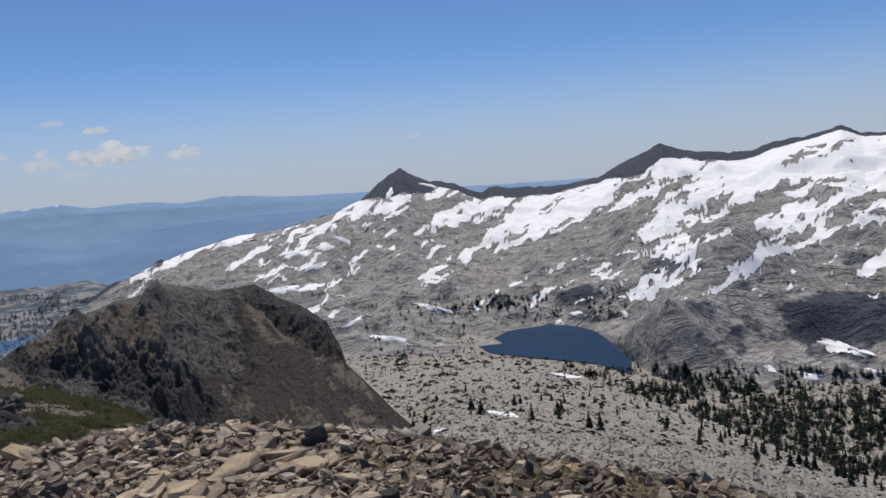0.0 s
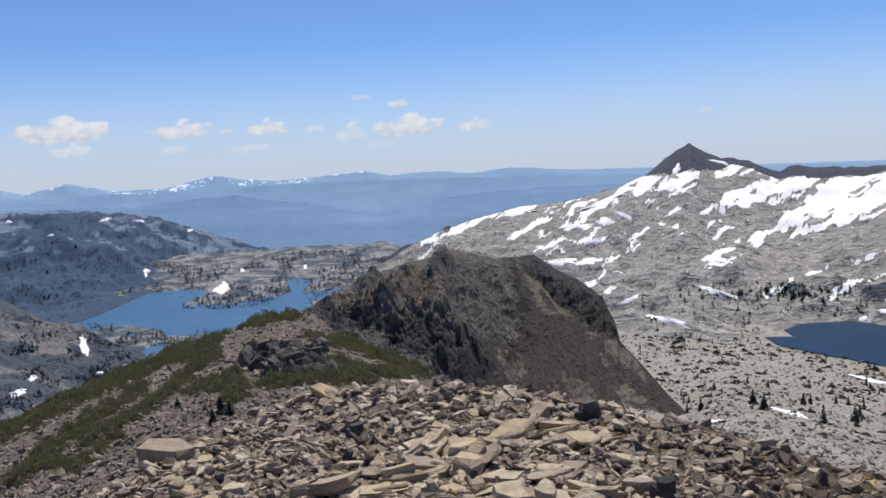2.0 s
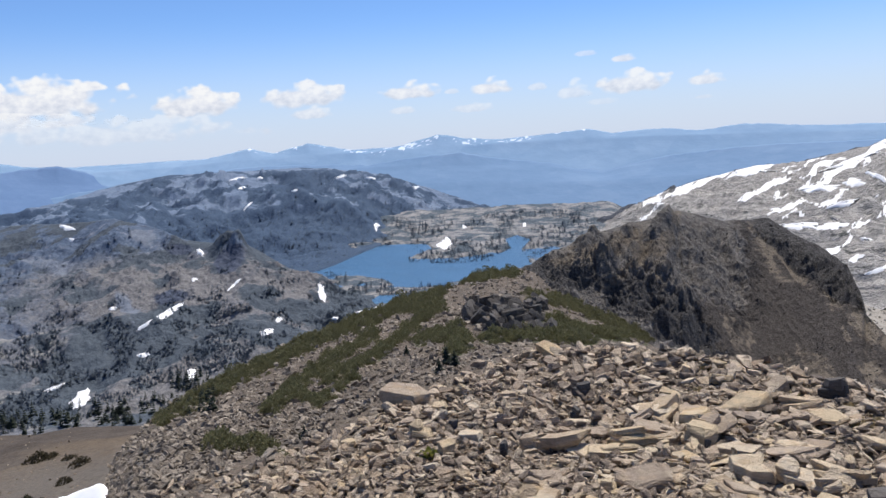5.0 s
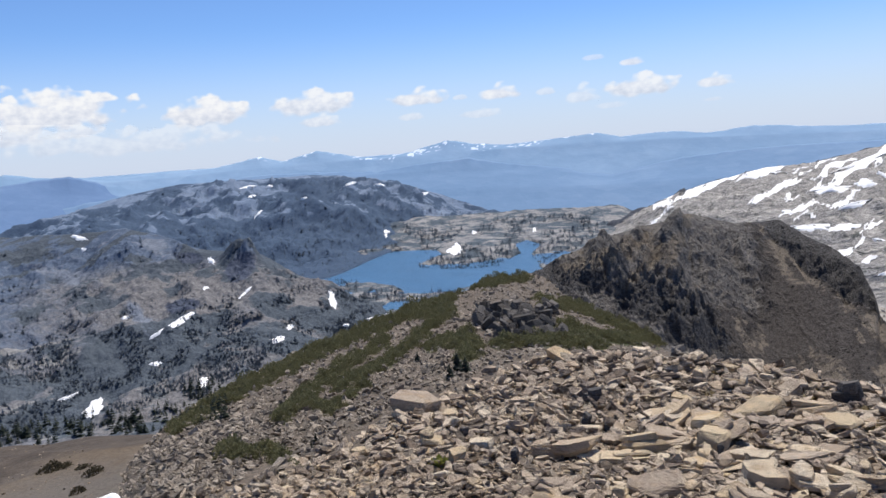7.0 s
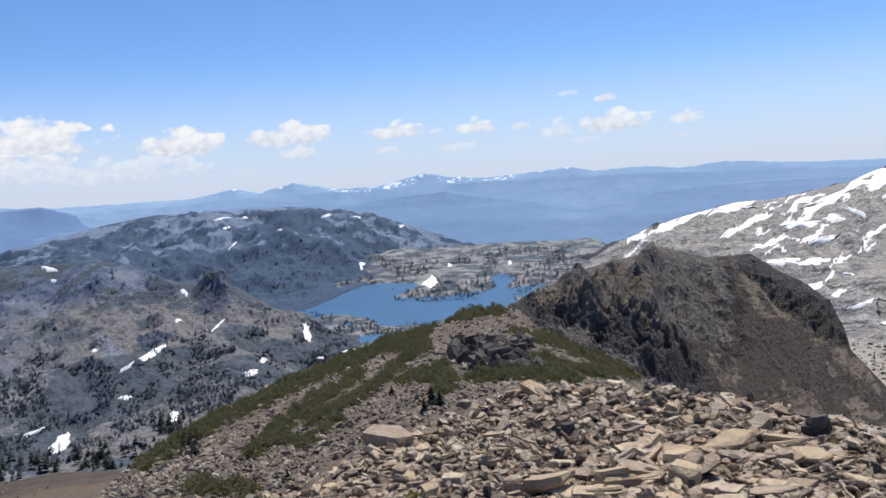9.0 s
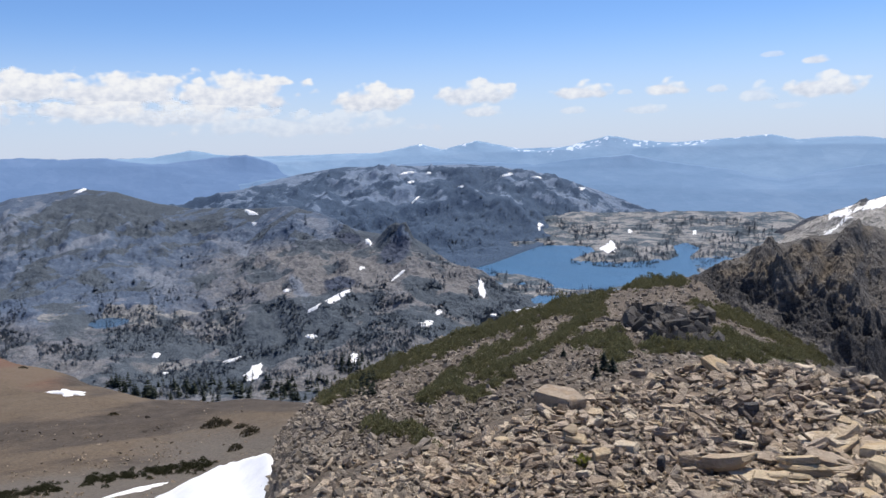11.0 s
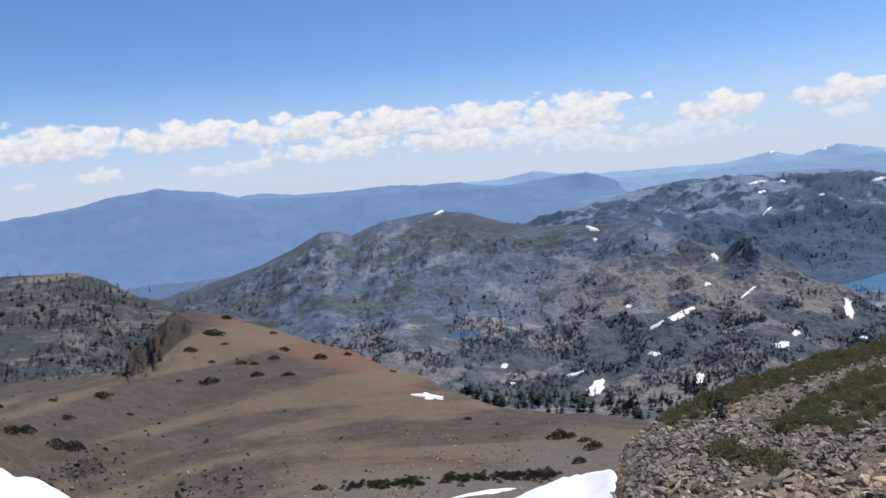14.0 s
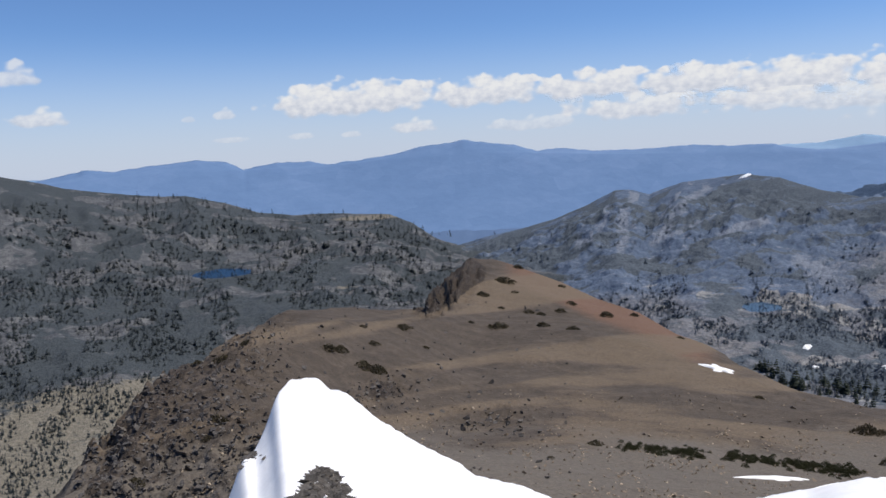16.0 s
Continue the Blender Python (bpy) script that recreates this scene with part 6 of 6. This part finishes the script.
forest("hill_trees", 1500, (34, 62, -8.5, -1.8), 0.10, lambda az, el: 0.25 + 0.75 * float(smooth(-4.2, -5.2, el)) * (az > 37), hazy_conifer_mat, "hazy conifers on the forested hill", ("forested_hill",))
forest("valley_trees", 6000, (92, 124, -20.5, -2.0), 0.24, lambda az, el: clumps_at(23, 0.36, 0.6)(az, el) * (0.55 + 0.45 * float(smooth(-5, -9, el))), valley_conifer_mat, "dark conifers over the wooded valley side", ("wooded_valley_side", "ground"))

# ---- clouds ----
def cloud_material():
    k = Nodes("fair_weather_cloud")
    k.n.remove(k.bsdf)
    co = k.n.new("ShaderNodeTexCoord")
    info = k.n.new("ShaderNodeObjectInfo").outputs["Random"]
    sep = k.n.new("ShaderNodeSeparateXYZ")
    k.l.new(co.outputs["Generated"], sep.inputs[0])
    shift = k.n.new("ShaderNodeCombineXYZ")
    k.put(shift.inputs[0], k.math("MULTIPLY", info, 60.0))
    k.put(shift.inputs[1], k.math("MULTIPLY", info, 23.0))
    add = k.n.new("ShaderNodeVectorMath")
    k.l.new(co.outputs["Object"], add.inputs[0]), k.l.new(shift.outputs[0], add.inputs[1])
    m = k.n.new("ShaderNodeVectorMath")
    m.operation = "MULTIPLY"
    k.l.new(add.outputs[0], m.inputs[0])
    m.inputs[1].default_value = (1.0, 1.0, 1.5)
    big = k.noise(0.0065, 2, 0.4, vector=m.outputs[0], distortion=0.0)
    cell = k.n.new("ShaderNodeTexVoronoi")
    cell.feature = "SMOOTH_F1"
    k.l.new(m.outputs[0], cell.inputs["Vector"])
    cell.inputs["Scale"].default_value, cell.inputs["Detail"].default_value, cell.inputs["Smoothness"].default_value = 0.011, 0.8, 0.8
    puff = k.noise(0.016, 4, 0.55, vector=m.outputs[0])
    fx = k.math("MULTIPLY", k.math("ABSOLUTE", k.math("SUBTRACT", sep.outputs[0], 0.5)), 2.0)
    z = sep.outputs[2]
    up = k.math("MULTIPLY", k.math("SUBTRACT", z, 0.34, clamp=True), 1.45)
    dn = k.math("MULTIPLY", k.math("SUBTRACT", 0.34, z, clamp=True), 2.9)
    fall = k.math("ADD", k.math("POWER", fx, 2.2), k.math("ADD", k.math("POWER", up, 1.8), k.math("POWER", dn, 2.0)))
    lumps = k.math("MULTIPLY", k.math("SUBTRACT", 0.45, cell.outputs[0]), 0.6)
    dens = k.math("SUBTRACT", k.math("ADD", k.math("ADD", k.math("MULTIPLY", k.math("SUBTRACT", big, 0.5), 2.3), lumps), 0.76), fall)
    alpha = k.math("MULTIPLY", dens, k.math("ADD", 0.9, k.math("MULTIPLY", z, 2.8)), clamp=True)
    soft = k.math("MULTIPLY", k.math("MULTIPLY", alpha, alpha), k.math("SUBTRACT", 3.0, k.math("MULTIPLY", alpha, 2.0)))
    # The sheet glows; bright tops and grey bases are painted by height and noise.
    lit = k.math("ADD", k.math("MULTIPLY", z, 0.45), k.math("MULTIPLY", puff, 0.9))
    col = k.ramp(lit, [(0.42, (0.66, 0.71, 0.82)), (0.62, (0.82, 0.85, 0.93)), (0.8, (0.97, 0.98, 1.0))])
    em, tr, mx = k.n.new("ShaderNodeEmission"), k.n.new("ShaderNodeBsdfTransparent"), k.n.new("ShaderNodeMixShader")
    k.l.new(col, em.inputs[0])
    em.inputs[1].default_value = 0.95
    alpha_attr = k.n.new("ShaderNodeAttribute")
    alpha_attr.attribute_type, alpha_attr.attribute_name = "OBJECT", "thin"
    k.l.new(k.math("MULTIPLY", soft, alpha_attr.outputs["Fac"]), mx.inputs[0])
    k.l.new(tr.outputs[0], mx.inputs[1]), k.l.new(em.outputs[0], mx.inputs[2])
    k.l.new(mx.outputs[0], k.n["Material Output"].inputs[0])
    return k.mat


cloud_mat = cloud_material()
CLOUD_R = 4960.0


def cloud(az, el, w, h, thin, label):
    """A cloud bank far behind the ranges: a bulging sheet that faces the summit."""
    wide, tall = CLOUD_R * radians(w), CLOUD_R * radians(h)
    n, m = 16, 6
    v = [((i / n - 0.5) * wide, -((i / n - 0.5) * wide) ** 2 / (2 * CLOUD_R) - 12 * math.sin(math.pi * i / n) * math.sin(math.pi * j / m), (j / m - 0.5) * tall) for j in range(m + 1) for i in range(n + 1)]
    f = [(j * (n + 1) + i, j * (n + 1) + i + 1, (j + 1) * (n + 1) + i + 1, (j + 1) * (n + 1) + i) for j in range(m) for i in range(n)]
    ob = new("cloud", mesh_of("cloud", np.array(v), np.array(f), cloud_mat, True))
    x, y = flat_xy(az, CLOUD_R * math.cos(radians(el)))
    ob.matrix_world = Matrix.LocRotScale((float(x), float(y), EYE + CLOUD_R * math.sin(radians(el))), Euler((radians(el), 0, radians(az))), None)
    ob["thin"] = thin
    return tagged(ob, label, "cloud", group="clouds")


PUFFS = [(25.1, 5.3, 2.2, 0.6, 0.45), (22.5, 4.85, 2.2, 0.9, 0.8), (22.2, 3.2, 6.0, 2.0, 0.85), (17.2, 3.1, 3.0, 1.2, 0.8), (26, 2.9, 2.8, 1.6, 0.5), (1.4, 3.2, 1.5, 0.6, 0.6), (17.3, 1.85, 1.8, 0.5, 0.35), (45.0, 3.6, 7.6, 2.3, 0.9), (44.4, 2.35, 3.6, 1.2, 0.7), (37.4, 3.5, 5.0, 1.5, 0.9), (31.7, 3.5, 3.6, 1.4, 0.9), (34.5, 3.3, 1.4, 0.6, 0.5), (28.5, 3.3, 1.8, 0.8, 0.5)]
PUFFS_LOW = [(38, 2.2, 2.6, 0.8, 0.5), (33.1, 2.1, 4.0, 0.9, 0.45), (24, 2.0, 3.0, 0.7, 0.3), (118.7, 3.4, 4.4, 1.5, 0.8), (119.8, 6.1, 3.4, 2.0, 0.7), (94.2, 2.1, 4.2, 1.3, 0.75), (102.1, 1.7, 2.6, 0.7, 0.5), (98.6, 1.7, 2.0, 0.7, 0.5), (106.9, 1.6, 3.4, 0.6, 0.4), (109.6, 3.1, 1.2, 0.7, 0.4), (107.2, 3.4, 2.0, 1.1, 0.6)]
BANKS = [(62.0, 3.95, 13.0, 3.6, 1.0), (52.3, 3.4, 7.4, 2.7, 1.0), (69.5, 4.1, 14.0, 3.0, 1.0), (75.5, 4.3, 12.0, 2.8, 1.0), (82.0, 4.4, 14.0, 2.6, 1.0), (89.5, 4.3, 14.0, 2.8, 1.0), (97.5, 4.2, 14.0, 3.2, 1.0), (101.0, 4.0, 9.0, 2.8, 1.0), (78.9, 2.7, 12.0, 2.2, 0.9), (66, 2.5, 19.0, 2.0, 0.75), (70.5, 2.9, 12.0, 1.6, 0.85), (57, 1.7, 20.0, 2.2, 0.45), (86, 1.9, 9.0, 1.3, 0.5)]
for row in PUFFS:
    cloud(*row, "small white fair-weather cloud in the blue sky")
for row in PUFFS_LOW:
    cloud(*row, "small faint cloud above the hazy horizon")
for row in BANKS:
    cloud(*row, "long bank of white cumulus above the far range")
